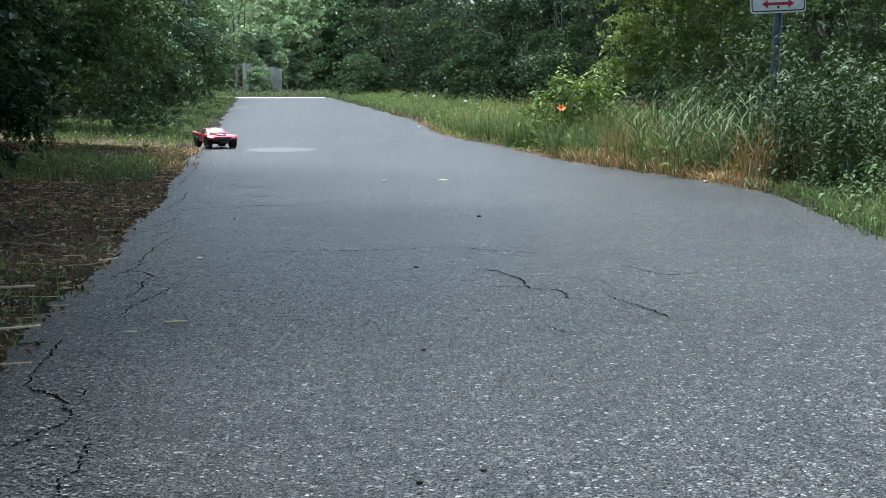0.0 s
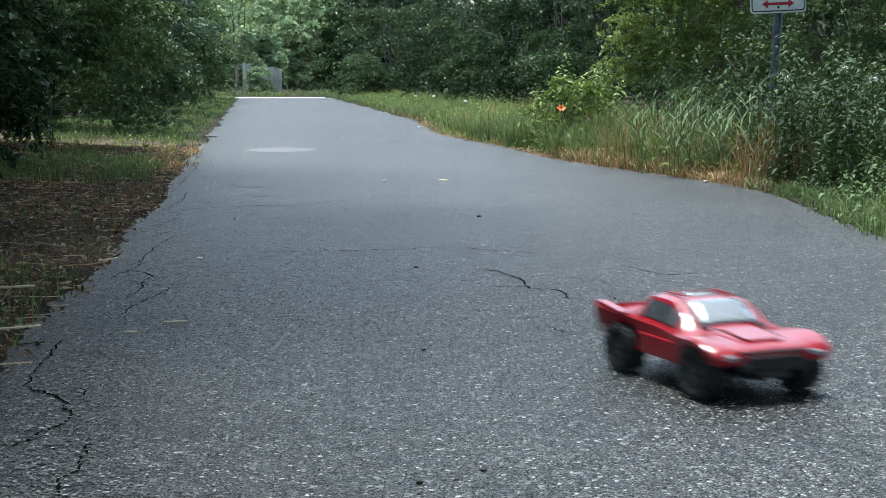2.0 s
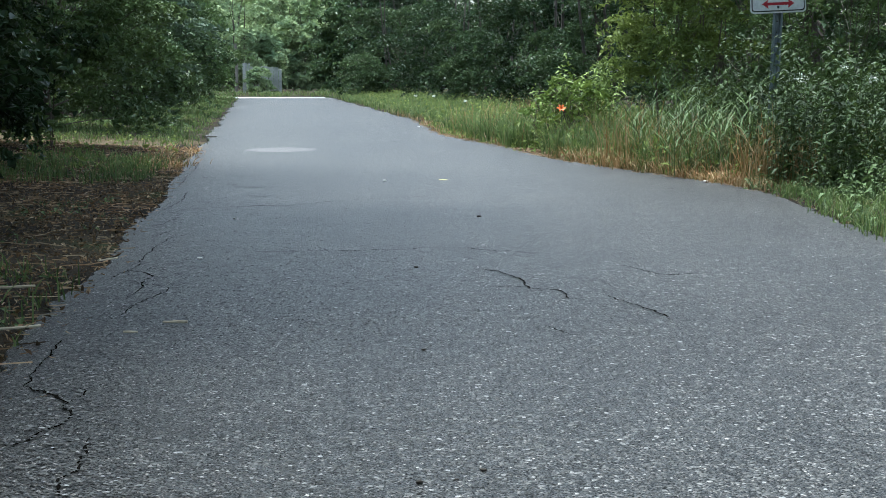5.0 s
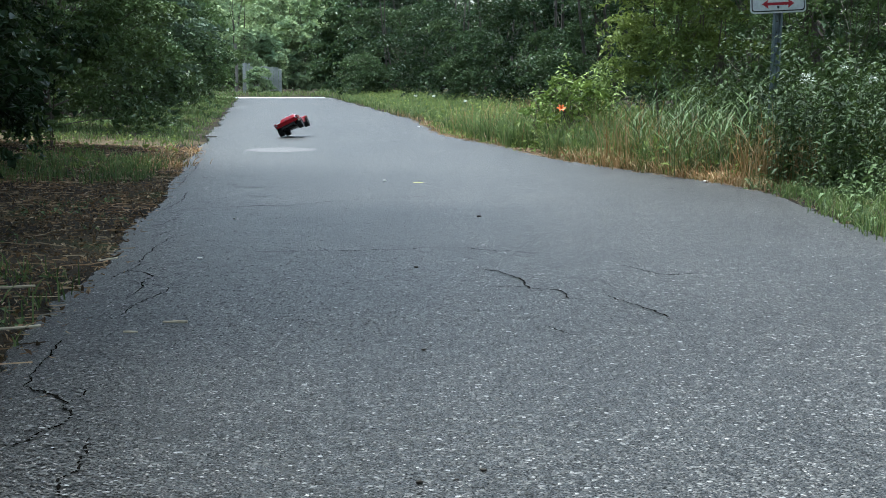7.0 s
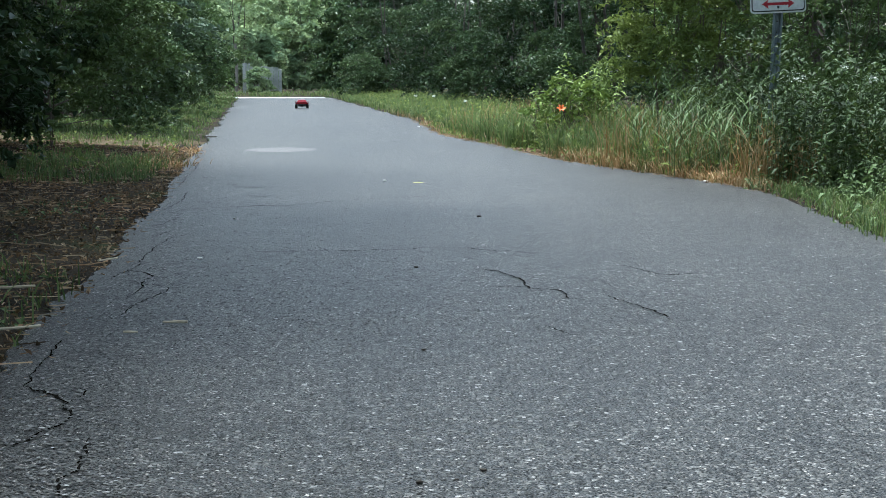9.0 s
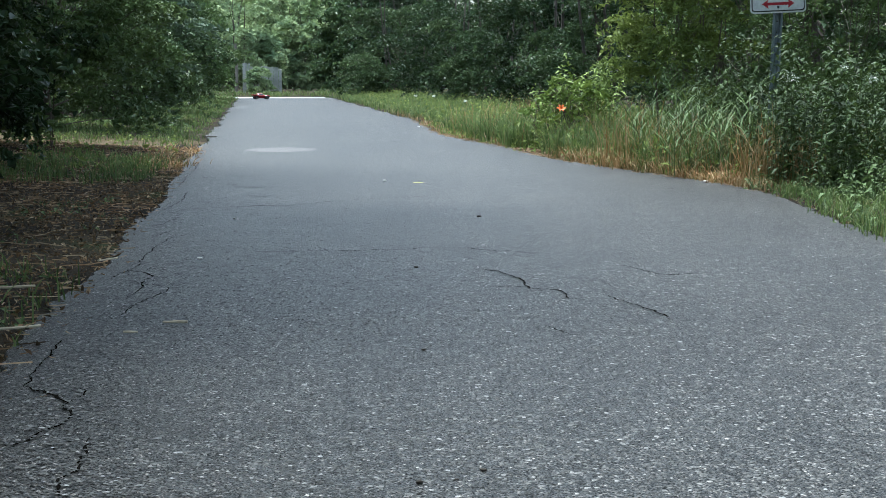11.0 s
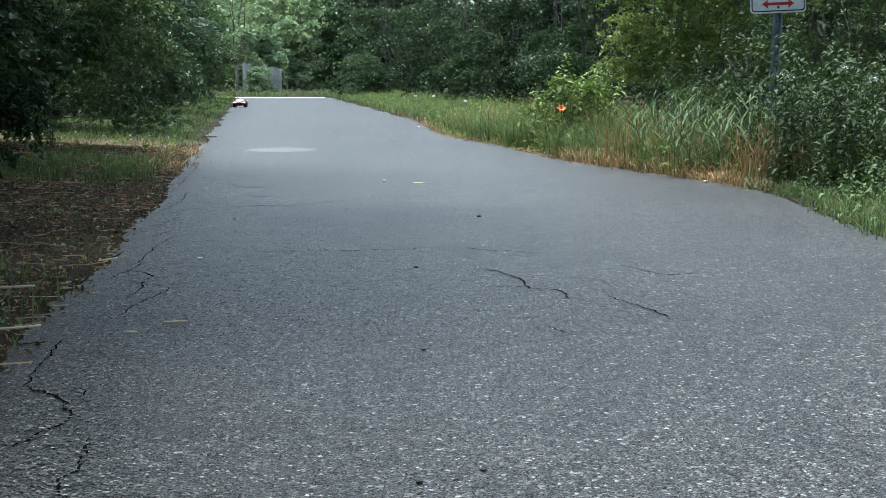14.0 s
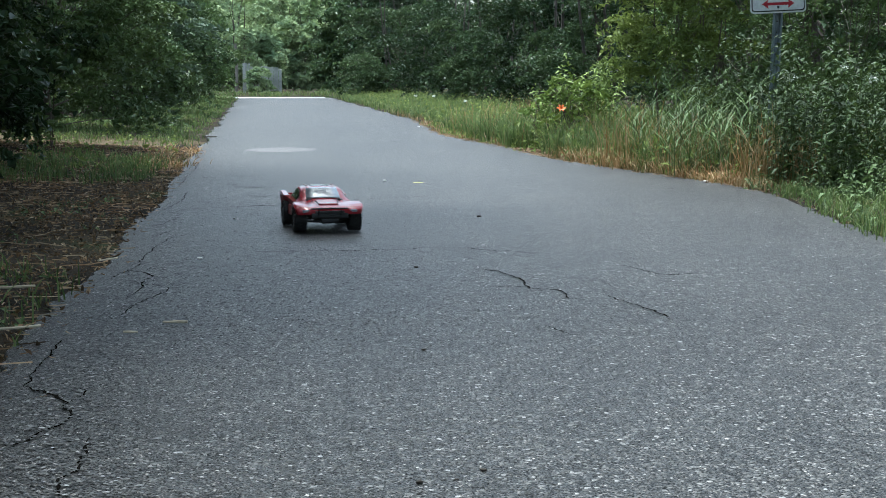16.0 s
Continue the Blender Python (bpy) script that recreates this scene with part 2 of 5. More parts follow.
def box(bm, c, s, bevel=0.0, rot=None):
    m = Matrix.Translation(c) @ (rot or Matrix.Identity(4)) @ Matrix.Diagonal((*s, 1))
    r = bmesh.ops.create_cube(bm, size=1.0, matrix=m)
    if bevel:
        edges = list({e for v in r["verts"] for e in v.link_edges})
        bmesh.ops.bevel(bm, geom=edges, offset=bevel, segments=2, affect="EDGES", profile=0.6)


def tube(bm, pts, radii, sides=6):
    """A tapered tube through points."""
    rings = []
    pts = [Vector(p) for p in pts]
    for i, p in enumerate(pts):
        d = (pts[min(i + 1, len(pts) - 1)] - pts[max(i - 1, 0)]).normalized()
        a = d.orthogonal().normalized() if abs(d.z) < 0.95 else d.cross(Vector((0, 1, 0))).normalized()
        b = d.cross(a)
        rings.append([bm.verts.new(p + radii[i] * (math.cos(k * math.tau / sides) * a + math.sin(k * math.tau / sides) * b))
                      for k in range(sides)])
    for r0, r1 in zip(rings, rings[1:]):
        for k in range(sides):
            bm.faces.new((r0[k], r0[(k + 1) % sides], r1[(k + 1) % sides], r1[k]))
    bm.faces.new(rings[0][::-1])
    bm.faces.new(rings[-1])


def unit(v):
    return v / np.maximum(np.linalg.norm(v, axis=1, keepdims=True), 1e-9)


def leaf_arrays(rng, centres, size, aspect=0.55, droop=0.3, flat=0.8, rich=False, spread=0.35, face=None):
    """Folded leaves round the centres: pointed at both ends, each turned its own way."""
    n = len(centres)
    a = unit(rng.normal(size=(n, 3)) * (1, 1, 0.6) - np.array((0, 0, droop)))
    up = unit(rng.normal(size=(n, 3)) * 0.55 + np.array((0, 0, flat)) + (0 if face is None else face))
    side = unit(np.cross(a, up))
    nor = np.cross(side, a)
    s = (size * (1 + spread * rng.normal(size=n))).clip(size * 0.4, size * 2)[:, None]
    w = s * aspect * 0.5
    base, tip = centres - a * s * 0.5, centres + a * s * 0.5 - nor * s * 0.12
    lift = nor * w * 0.45
    if rich:
        l1, l2 = centres - a * s * 0.22 - side * w * 0.9 + lift, centres + a * s * 0.12 - side * w * 0.95 + lift
        r1, r2 = centres - a * s * 0.22 + side * w * 0.9 + lift, centres + a * s * 0.12 + side * w * 0.95 + lift
        v = np.stack([base, l1, l2, tip, r2, r1], axis=1).reshape(-1, 3)
        k = np.arange(n)[:, None] * 6
        f = np.concatenate([k + np.array([[0, 3, 2, 1]]), k + np.array([[0, 5, 4, 3]])], axis=1).reshape(-1, 4)
        return v, f
    l, r = centres - a * s * 0.05 - side * w + lift, centres - a * s * 0.05 + side * w + lift
    v = np.stack([base, l, tip, r], axis=1).reshape(-1, 3)
    k = np.arange(n)[:, None] * 4
    f = np.concatenate([k + np.array([[0, 2, 1]]), k + np.array([[0, 3, 2]])], axis=1).reshape(-1, 3)
    return v, f


def blade_arrays(rng, roots, height, width, lean=0.35, spread=0.3):
    """Bent, tapering blades that stand on the roots."""
    n = len(roots)
    h = (height * (1 + spread * rng.normal(size=n))).clip(height * 0.3, height * 1.9)[:, None]
    ang = rng.uniform(0, math.tau, n)
    d = np.stack([np.cos(ang), np.sin(ang), np.zeros(n)], 1)
    ang2 = ang + rng.uniform(0.6, 2.5, n)
    side = np.stack([np.cos(ang2), np.sin(ang2), np.zeros(n)], 1)
    bend = (lean * np.abs(rng.normal(size=n)) + 0.05)[:, None]
    z = np.array((0, 0, 1.0))
    p1 = roots + z * h * 0.45 + d * h * bend * 0.25
    p2 = roots + z * h * 0.80 + d * h * bend * 0.75
    p3 = roots + z * h * (0.98 - 0.25 * bend.clip(0, 1.5)) + d * h * bend * 1.35
    w = np.asarray(width).reshape(-1, 1) * np.ones((n, 1)) * 0.5
    v = np.stack([roots - side * w, roots + side * w, p1 - side * w * 0.95, p1 + side * w * 0.95,
                  p2 - side * w * 0.6, p2 + side * w * 0.6, p3], axis=1).reshape(-1, 3)
    k = np.arange(n)[:, None] * 7
    quads = np.concatenate([k + np.array([[0, 1, 3, 2]]), k + np.array([[2, 3, 5, 4]])], 1).reshape(-1, 4).tolist()
    tris = (k + np.array([[4, 5, 6]])).tolist()
    return v, quads + tris


def crown_points(rng, n, radius, z0, z1, low, tuft, fill):
    """Leaf places on rounded tufts with dark gaps between, and on shoots that arch out of them.
    Returns the places, the way each leaf faces, and the tufts' centres."""
    size = radius * tuft
    nb = int(max(9, min(150, fill * (z1 - z0) * radius / (size * size * 1.6))))
    ang = rng.uniform(0, math.tau, nb)
    zlow = z0 + (min(z1, z0 + max(2.6, 0.45 * (z1 - z0))) - z0) * rng.uniform(size=nb)
    zhigh = z0 + (z1 - z0) * rng.uniform(size=nb) ** 0.9
    z = np.where(rng.uniform(size=nb) < low, zlow, zhigh)
    u = (z - z0) / (z1 - z0)
    prof = np.sqrt(np.clip(1 - u ** 3, 0.05, 1)) * (0.82 + 0.18 * np.minimum(1, u * 6))
    lump = 1 + 0.22 * np.sin(ang * 3 + z * 2.1)
    r = radius * prof * lump * rng.uniform(0.25, 1.0, nb) ** 0.5
    tufts_at = np.stack([r * np.cos(ang), r * np.sin(ang), z], 1)
    rc = size * rng.uniform(0.6, 1.25, nb)
    own = rng.choice(nb, n, p=rc ** 2 / np.sum(rc ** 2))
    d = unit(rng.normal(size=(n, 3)))
    d[:, 2] = np.where(rng.uniform(size=n) < 0.88, np.abs(d[:, 2]), d[:, 2])
    rad = rc[own] * (1.08 - 0.5 * rng.uniform(size=n) ** 2.2)
    pts = tufts_at[own] + d * rad[:, None] * np.array((1.0, 1.0, 0.62))
    # shoots
    ns = nb * 7
    sb = rng.integers(0, nb, ns)
    sd = unit(unit(rng.normal(size=(ns, 3)) * (1, 1, 0.55)) + 0.7 * unit(tufts_at[sb] * (1, 1, 0) + 1e-6))
    out = np.flatnonzero(rng.uniform(size=n) < 0.30)
    so = rng.integers(0, ns, len(out))
    q = rng.uniform(0.7, 1.75, len(out))
    sag = np.array((0, 0, -1.0)) * (0.22 * (q - 0.5) ** 2)[:, None]
    pts[out] = tufts_at[sb[so]] + (sd[so] * np.array((1, 1, 0.7)) * q[:, None] + sag) * rc[sb[so]][:, None] + rng.normal(size=(len(out), 3)) * size * 0.06
    d[out] = unit(rng.normal(size=(len(out), 3)) * 0.5 + np.array((0, 0, 0.9)))
    return pts, d, tufts_at


def tree(name, label, category, x, y, radius, z0, z1, clumps, per, size, mat, seed, aspect=0.55,
         rich=False, low=0.6, droop=0.35, trunk=0.07, stems=1, group="", tuft=0.22, fill=2.6):
    """A trunk or a few stems with limbs, and a crown of leaf clumps with gaps between."""
    rng = np.random.default_rng(seed)
    root = empty(name, pose(x, y, 0), label, category, group)
    pts, out, cc = crown_points(rng, clumps * per, radius, z0, z1, low, tuft, fill)
    pts[:, 2] = np.maximum(pts[:, 2], 0.03)
    bm = bmesh.new()
    for i in range(stems):
        a = rng.uniform(0, math.tau)
        off = 0.0 if stems == 1 else radius * 0.25
        base = Vector((off * math.cos(a), off * math.sin(a), -0.05))
        top = Vector((base.x * 2 + rng.normal() * 0.15, base.y * 2 + rng.normal() * 0.15, z1 * 0.8))
        mid = base.lerp(top, 0.45) + Vector((rng.normal() * 0.1, rng.normal() * 0.1, 0))
        tube(bm, [base, base.lerp(mid, 0.5), mid, top], [trunk * 1.25, trunk, trunk * 0.7, trunk * 0.15], 8)
    for c in cc[rng.choice(len(cc), min(len(cc), 70), replace=False)]:
        c = Vector(c)
        s = Vector((c.x * 0.12, c.y * 0.12, max(0.02, c.z * 0.55)))
        m = s.lerp(c, 0.5) + Vector((rng.normal(), rng.normal(), rng.normal() + 0.4)) * 0.06
        tube(bm, [s, m, c], [trunk * 0.3, trunk * 0.18, 0.004], 4)
    part("trunk", bm, MAT["bark"], root)
    v, f = leaf_arrays(rng, pts, size, aspect, droop, flat=0.25, rich=rich, face=out * 1.1, spread=0.42)
    mesh_object("crown", v, f, mat, root)
    return root


# ---- ground, path ----
def left_edge(y):
    return -0.555 - 0.1225 * y


def right_edge(y):
    return 2.55 - 0.1225 * y


def ground_height(x, y):
    """Verges rise a little from the path and roll gently."""
    d = max(left_edge(y) - x, x - right_edge(y) - 0.58 * math.exp(-((y - 9.2) / 2.2) ** 2), 0.0)
    return -0.018 + 0.05 * min(d, 2.5) + 0.02 * noise.noise(Vector((x * 0.9, y * 0.9, 0))) * min(d, 1.0)


def build_ground():
    ys = [-300, -120, -40, -15, -6] + [-4 + 0.5 * i for i in range(70)] + [32 + 1.5 * i for i in range(34)] + [90, 110, 150, 220, 400]
    ts = [-300, -100, -40, -15, -8, -5] + [-4 + 0.25 * i for i in range(15)] + [-0.3, -0.12, 0.0, 1.0, 2.0, 3.1, 3.22, 3.4] + \
         [3.65 + 0.25 * i for i in range(15)] + [8, 11, 18, 45, 100, 300]
    verts, faces = [], []
    for y in ys:
        for t in ts:
            x = left_edge(max(-20, min(y, 80))) + t
            verts.append((x, y, ground_height(x, y) if -20 < y < 80 else -0.018 + 0.05 * min(2.5, max(-t, t - 3.1, 0))))
    n = len(ts)
    for i in range(len(ys) - 1):
        for j in range(n - 1):
            faces.append((i * n + j, i * n + j + 1, (i + 1) * n + j + 1, (i + 1) * n + j))
    g = mesh_object("ground", verts, faces, MAT["soil"], smooth=True)
    tagged(g, "dark earth verge with moss and leaf litter", "ground", kind="structure")


def build_road():
    """The path: a slab with crumbled, wandering edges."""
    rng = np.random.default_rng(5)
    ys = [-40 + 0.5 * i for i in range(86)] + [3 + 0.06 * i for i in range(250)] + [18 + 0.25 * i for i in range(124)] + [49 + 0.5 * i for i in range(4)]
    cols = 9
    verts, faces = [], []
    for y in ys:
        rag = 0.012 if y < 20 else 0.03
        wl = 0.02 * math.sin(y * 0.9) + 0.025 * math.sin(y * 2.3 + 1) + rng.normal() * rag
        bulge = 0.52 * math.exp(-((y - 9.2) / 2.2) ** 2) - 0.28 * math.exp(-((y - 18.5) / 3.5) ** 2)
        wr = bulge + 0.04 * math.sin(y * 1.3) + rng.normal() * rag
        xl, xr = left_edge(y) - 0.06 * math.exp(-((y - 3.6) / 1.2) ** 2) + wl * min(1, abs(y) / 8 + 0.4), right_edge(y) + wr
        row = [(xl - 0.02, y, -0.05)]
        for j in range(cols):
            u = j / (cols - 1)
            x = xl + (xr - xl) * u
            drop = -0.004 if j in (0, cols - 1) else 0.0
            row.append((x, y, drop + 0.0012 * noise.noise(Vector((x * 0.8, y * 0.8, 3)))))
        row.append((xr + 0.02, y, -0.05))
        verts += row
    n = cols + 2
    for i in range(len(ys) - 1):
        for j in range(n - 1):
            faces.append((i * n + j, i * n + j + 1, (i + 1) * n + j + 1, (i + 1) * n + j))
    road = mesh_object("road", verts, faces, MAT["asphalt"])
    tagged(road, "worn grey asphalt path with fine cracks and crumbled edges", "path", kind="structure")
    return road


def flat_blob(name, x, y, rx, ry, z, mat, seed, turn=0.0, points=28, rough=0.12, thick=0.004, parent=None):
    rng = np.random.default_rng(seed)
    bm = bmesh.new()
    ph = rng.uniform(0, 6, 4)
    ring = []
    for k in range(points):
        a = k * math.tau / points
        r = 1 + rough * (math.sin(2 * a + ph[0]) + math.sin(3 * a + ph[1]) * 0.7 + math.sin(7 * a + ph[2]) * 0.4) + rough * 0.35 * rng.normal() * (points > 40)
        px, py = rx * r * math.cos(a), ry * r * math.sin(a)
        ring.append((x + px * math.cos(turn) - py * math.sin(turn), y + px * math.sin(turn) + py * math.cos(turn)))
    low = [bm.verts.new((x + (p[0] - x) * 1.12, y + (p[1] - y) * 1.12, z - thick)) for p in ring]
    top = [bm.verts.new((*p, z)) for p in ring]
    bm.faces.new(top)
    for k in range(points):
        bm.faces.new((low[k], low[(k + 1) % points], top[(k + 1) % points], top[k]))
    return part(name, bm, mat, parent)


def draped_patch(name, x, y, rx, ry, mat, seed, lift=0.008):
    """A patch of other soil that lies on the ground and follows it."""
    rng = np.random.default_rng(seed)
    ph = rng.uniform(0, 6, 3)
    verts, faces = [(x, y, ground_height(x, y) + lift)], []
    n = 36
    for q in range(1, 7):
        for k in range(n):
            a = k * math.tau / n
            r = (q / 6) * (1 + 0.15 * math.sin(2 * a + ph[0]) + 0.1 * math.sin(5 * a + ph[1]) + 0.06 * math.sin(9 * a + ph[2]))
            px, py = x + rx * r * math.cos(a), y + ry * r * math.sin(a)
            verts.append((px, py, ground_height(px, py) + (lift if q < 6 else -0.01)))
    for k in range(n):
        faces.append((0, 1 + k, 1 + (k + 1) % n))
        for q in range(5):
            a, b = 1 + q * n, 1 + (q + 1) * n
            faces.append((a + k, b + k, b + (k + 1) % n, a + (k + 1) % n))
    return mesh_object(name, verts, faces, mat, smooth=True)


def crack(pts, width, seed, parent):
    """A jagged, dirt-filled crack along a line of points on the asphalt."""
    rng = np.random.default_rng(seed)
    line, ax, ay = [], 0.0, 0.0
    for (x0, y0), (x1, y1) in zip(pts, pts[1:]):
        n = max(4, int(math.hypot(x1 - x0, y1 - y0) / 0.012))
        for i in range(n):
            ax, ay = 0.8 * ax + rng.normal() * 0.003, 0.8 * ay + rng.normal() * 0.006
            line.append((x0 + (x1 - x0) * i / n + ax, y0 + (y1 - y0) * i / n + ay))
    line.append(pts[-1])
    verts, faces = [], []
    for i, (x, y) in enumerate(line):
        a, b = line[max(i - 3, 0)], line[min(i + 3, len(line) - 1)]
        d = Vector((b[0] - a[0], b[1] - a[1])).normalized() if a != b else Vector((1, 0))
        w = 0.46 * (1 + 1.6 * abs(d.x)) * width * (0.45 + 0.6 * abs(rng.normal())) * min(1, 0.25 + min(i, len(line) - 1 - i) / 8)
        z = 0.0022 - 0.0036 * max(0.0, 1 - (x - left_edge(y)) / 0.39)
        verts += [(x - d.y * w, y + d.x * w, z), (x + d.y * w, y - d.x * w, z)]
    for i in range(len(line) - 1):
        faces.append((2 * i, 2 * i + 1, 2 * i + 3, 2 * i + 2))
    return mesh_object("crack", verts, faces, MAT["tar"], parent)


def build_aggregate():
    """Stones of the worn surface that stand proud of the binder."""
    rng = np.random.default_rng(71)
    n = 24000
    y = 2.1 + np.minimum(rng.exponential(1.7, n), 9.0 * rng.uniform(size=n))
    x = left_edge(y) + 0.06 + (2.9 + 0.4 * np.exp(-((y - 9.2) / 2.2) ** 2)) * rng.uniform(size=n)
    r = 0.0010 * (1 + 0.65 * np.abs(rng.normal(size=n))) * (0.9 + 0.05 * y)
    turn = rng.uniform(0, math.tau, n)
    rings = []
    for grow, z in ((1.0, 0.0016), (2.2, 0.0003)):
        for k in range(5):
            a = turn + k * math.tau / 5
            q = r * grow * rng.uniform(0.7, 1.25, n)
            rings.append(np.stack([x + 1.25 * q * np.cos(a), y + q * np.sin(a), np.full(n, z) + 0.0003 * rng.normal(size=n)], 1))
    v = np.stack(rings, 1).reshape(-1, 3)
    base = (np.arange(n) * 10).tolist()
    f = []
    for b in base:
        f.append((b, b + 1, b + 2, b + 3, b + 4))
        f += [(b + k, b + 5 + k, b + 5 + (k + 1) % 5, b + (k + 1) % 5) for k in range(5)]
    tagged(mesh_object("aggregate", v, f, MAT["stone"]), "pale and dark stones standing proud in worn asphalt", "stones", kind="stuff")


# ---- the model truck: nose towards +x, left side +y, wheels on z = 0 ----
AXLE, TYRE_R, TYRE_W = 0.1675, 0.057, 0.056
# station: x, top height, top half width, belt height, belt half width
STATIONS = [
    (0.256, 0.106, 0.090, 0.103, 0.130), (0.251, 0.116, 0.097, 0.112, 0.143), (0.240, 0.122, 0.098, 0.122, 0.149),
    (0.212, 0.129, 0.098, 0.136, 0.153), (0.168, 0.135, 0.098, 0.143, 0.154), (0.110, 0.141, 0.097, 0.137, 0.146),
    (0.088, 0.144, 0.097, 0.133, 0.136), (0.055, 0.170, 0.093, 0.135, 0.130), (0.022, 0.194, 0.088, 0.137, 0.126),
    (0.000, 0.203, 0.085, 0.139, 0.125), (-0.050, 0.207, 0.084, 0.141, 0.124), (-0.100, 0.205, 0.083, 0.143, 0.125),
    (-0.122, 0.197, 0.082, 0.145, 0.127), (-0.140, 0.160, 0.086, 0.147, 0.130), (-0.152, 0.138, 0.096, 0.149, 0.134),
    (-0.190, 0.136, 0.104, 0.152, 0.145), (-0.235, 0.138, 0.106, 0.157, 0.148), (-0.260, 0.142, 0.106, 0.162, 0.148),
    (-0.272, 0.146, 0.106, 0.165, 0.146),
]


def station(x):
    xs = [s[0] for s in STATIONS][::-1]
    return [float(np.interp(x, xs, [s[k] for s in STATIONS][::-1])) for k in range(1, 5)]


def skirt(x):
    """The lower edge of the body, cut out round the wheels."""
    z = 0.058 if x < 0.215 else 0.086
    for a in (AXLE, -AXLE):
        d = abs(x - a)
        if d < 0.074:
            z = max(z, TYRE_R + math.sqrt(0.074 ** 2 - d * d) * 0.86)
    if x < -0.235:
        z = max(z, 0.108)
    return z


def section(x):
    zt, wt, zb, wb = station(x)
    zl = min(skirt(x), zb - 0.012)
    wl = wb - 0.006
    zm = zl + (zb - zl) * 0.55
    half = [(wl, zl), (wb, zm), (wb, zb - 0.006), (wb - 0.007, zb), (wt + 0.004, zt - 0.006 if zt > zb else zt + 0.003), (wt - 0.012, zt), (wt * 0.5, zt + 0.0025), (0.0, zt + 0.004)]
    return half


def body_mesh(root):
    xs = sorted({round(0.256 - 0.008 * i, 4) for i in range(66)} | {s[0] for s in STATIONS}, reverse=True)
    bm = bmesh.new()
    rings = []
    for x in xs:
        h = section(x)
        ring = [bm.verts.new((x, y, z)) for y, z in h] + [bm.verts.new((x, -y, z)) for y, z in h[-2::-1]]
        rings.append(ring)
    n = len(rings[0])
    for a, b in zip(rings, rings[1:]):
        for k in range(n - 1):
            bm.faces.new((a[k], a[k + 1], b[k + 1], b[k]))
    bm.faces.new(rings[0])
    shell = part("body", bm, MAT["paint"], root, "glossy red polycarbonate pickup shell", smooth=True)
    md = shell.modifiers.new("thickness", "SOLIDIFY")
    md.thickness = 0.002
    md = shell.modifiers.new("edges", "EDGE_SPLIT")
    md.split_angle = radians(38)
    shell.matrix_basis = Matrix.Translation((0, 0, 0.0080)) @ Matrix.Diagonal((1, 1, 0.87, 1))
    return shell


def top_panel(name, mat, parent, x0, x1, u0, u1, lift=0.0018, steps=8, label=""):
    """A sheet on the body's top: from x0 to x1, u from -1 to 1 across the top."""
    bm = bmesh.new()
    rows = []
    for i in range(steps + 1):
        x = x0 + (x1 - x0) * i / steps
        zt, wt, _, _ = station(x)
        row = []
        for k in range(5):
            u = u0 + (u1 - u0) * k / 4
            crown = 0.004 - 0.006 * max(0, abs(u) - 0.3)
            row.append(bm.verts.new((x + lift * 0.6, u * wt, zt + crown + lift)))
        rows.append(row)
    for a, b in zip(rows, rows[1:]):
        for k in range(4):
            bm.faces.new((a[k], a[k + 1], b[k + 1], b[k]))
    ob = part(name, bm, mat, parent, label, smooth=True)
    md = ob.modifiers.new("thickness", "SOLIDIFY")
    md.thickness = 0.0012
    return ob


def side_window(parent, sgn):
    bm = bmesh.new()
    rows = []
    for i in range(9):
        x = 0.050 - 0.160 * i / 8
        zt, wt, zb, wb = station(x)
        y0, z0, y1, z1 = wb - 0.007, zb, wt + 0.004, zt - 0.006
        lo, hi = 0.14, 0.86
        if z1 - z0 < 0.02:
            continue
        row = []
        for u in (lo, hi):
            nrm = Vector((z1 - z0, y0 - y1)).normalized() * 0.002
            row.append(bm.verts.new((x, sgn * (y0 + (y1 - y0) * u + nrm.x), z0 + (z1 - z0) * u + nrm.y)))
        rows.append(row)
    for a, b in zip(rows, rows[1:]):
        bm.faces.new((a[0], a[1], b[1], b[0]))
    return part("side_window", bm, MAT["dark_glass"], parent, "smoked side window")


def lathe(bm, profile, sides, axis_y=True):
    rings = []
    for r, w in profile:
        rings.append([bm.verts.new((r * math.cos(k * math.tau / sides), w, r * math.sin(k * math.tau / sides))) for k in range(sides)])
    for a, b in zip(rings, rings[1:]):
        for k in range(sides):
            bm.faces.new((a[k], a[(k + 1) % sides], b[(k + 1) % sides], b[k]))
    return rings


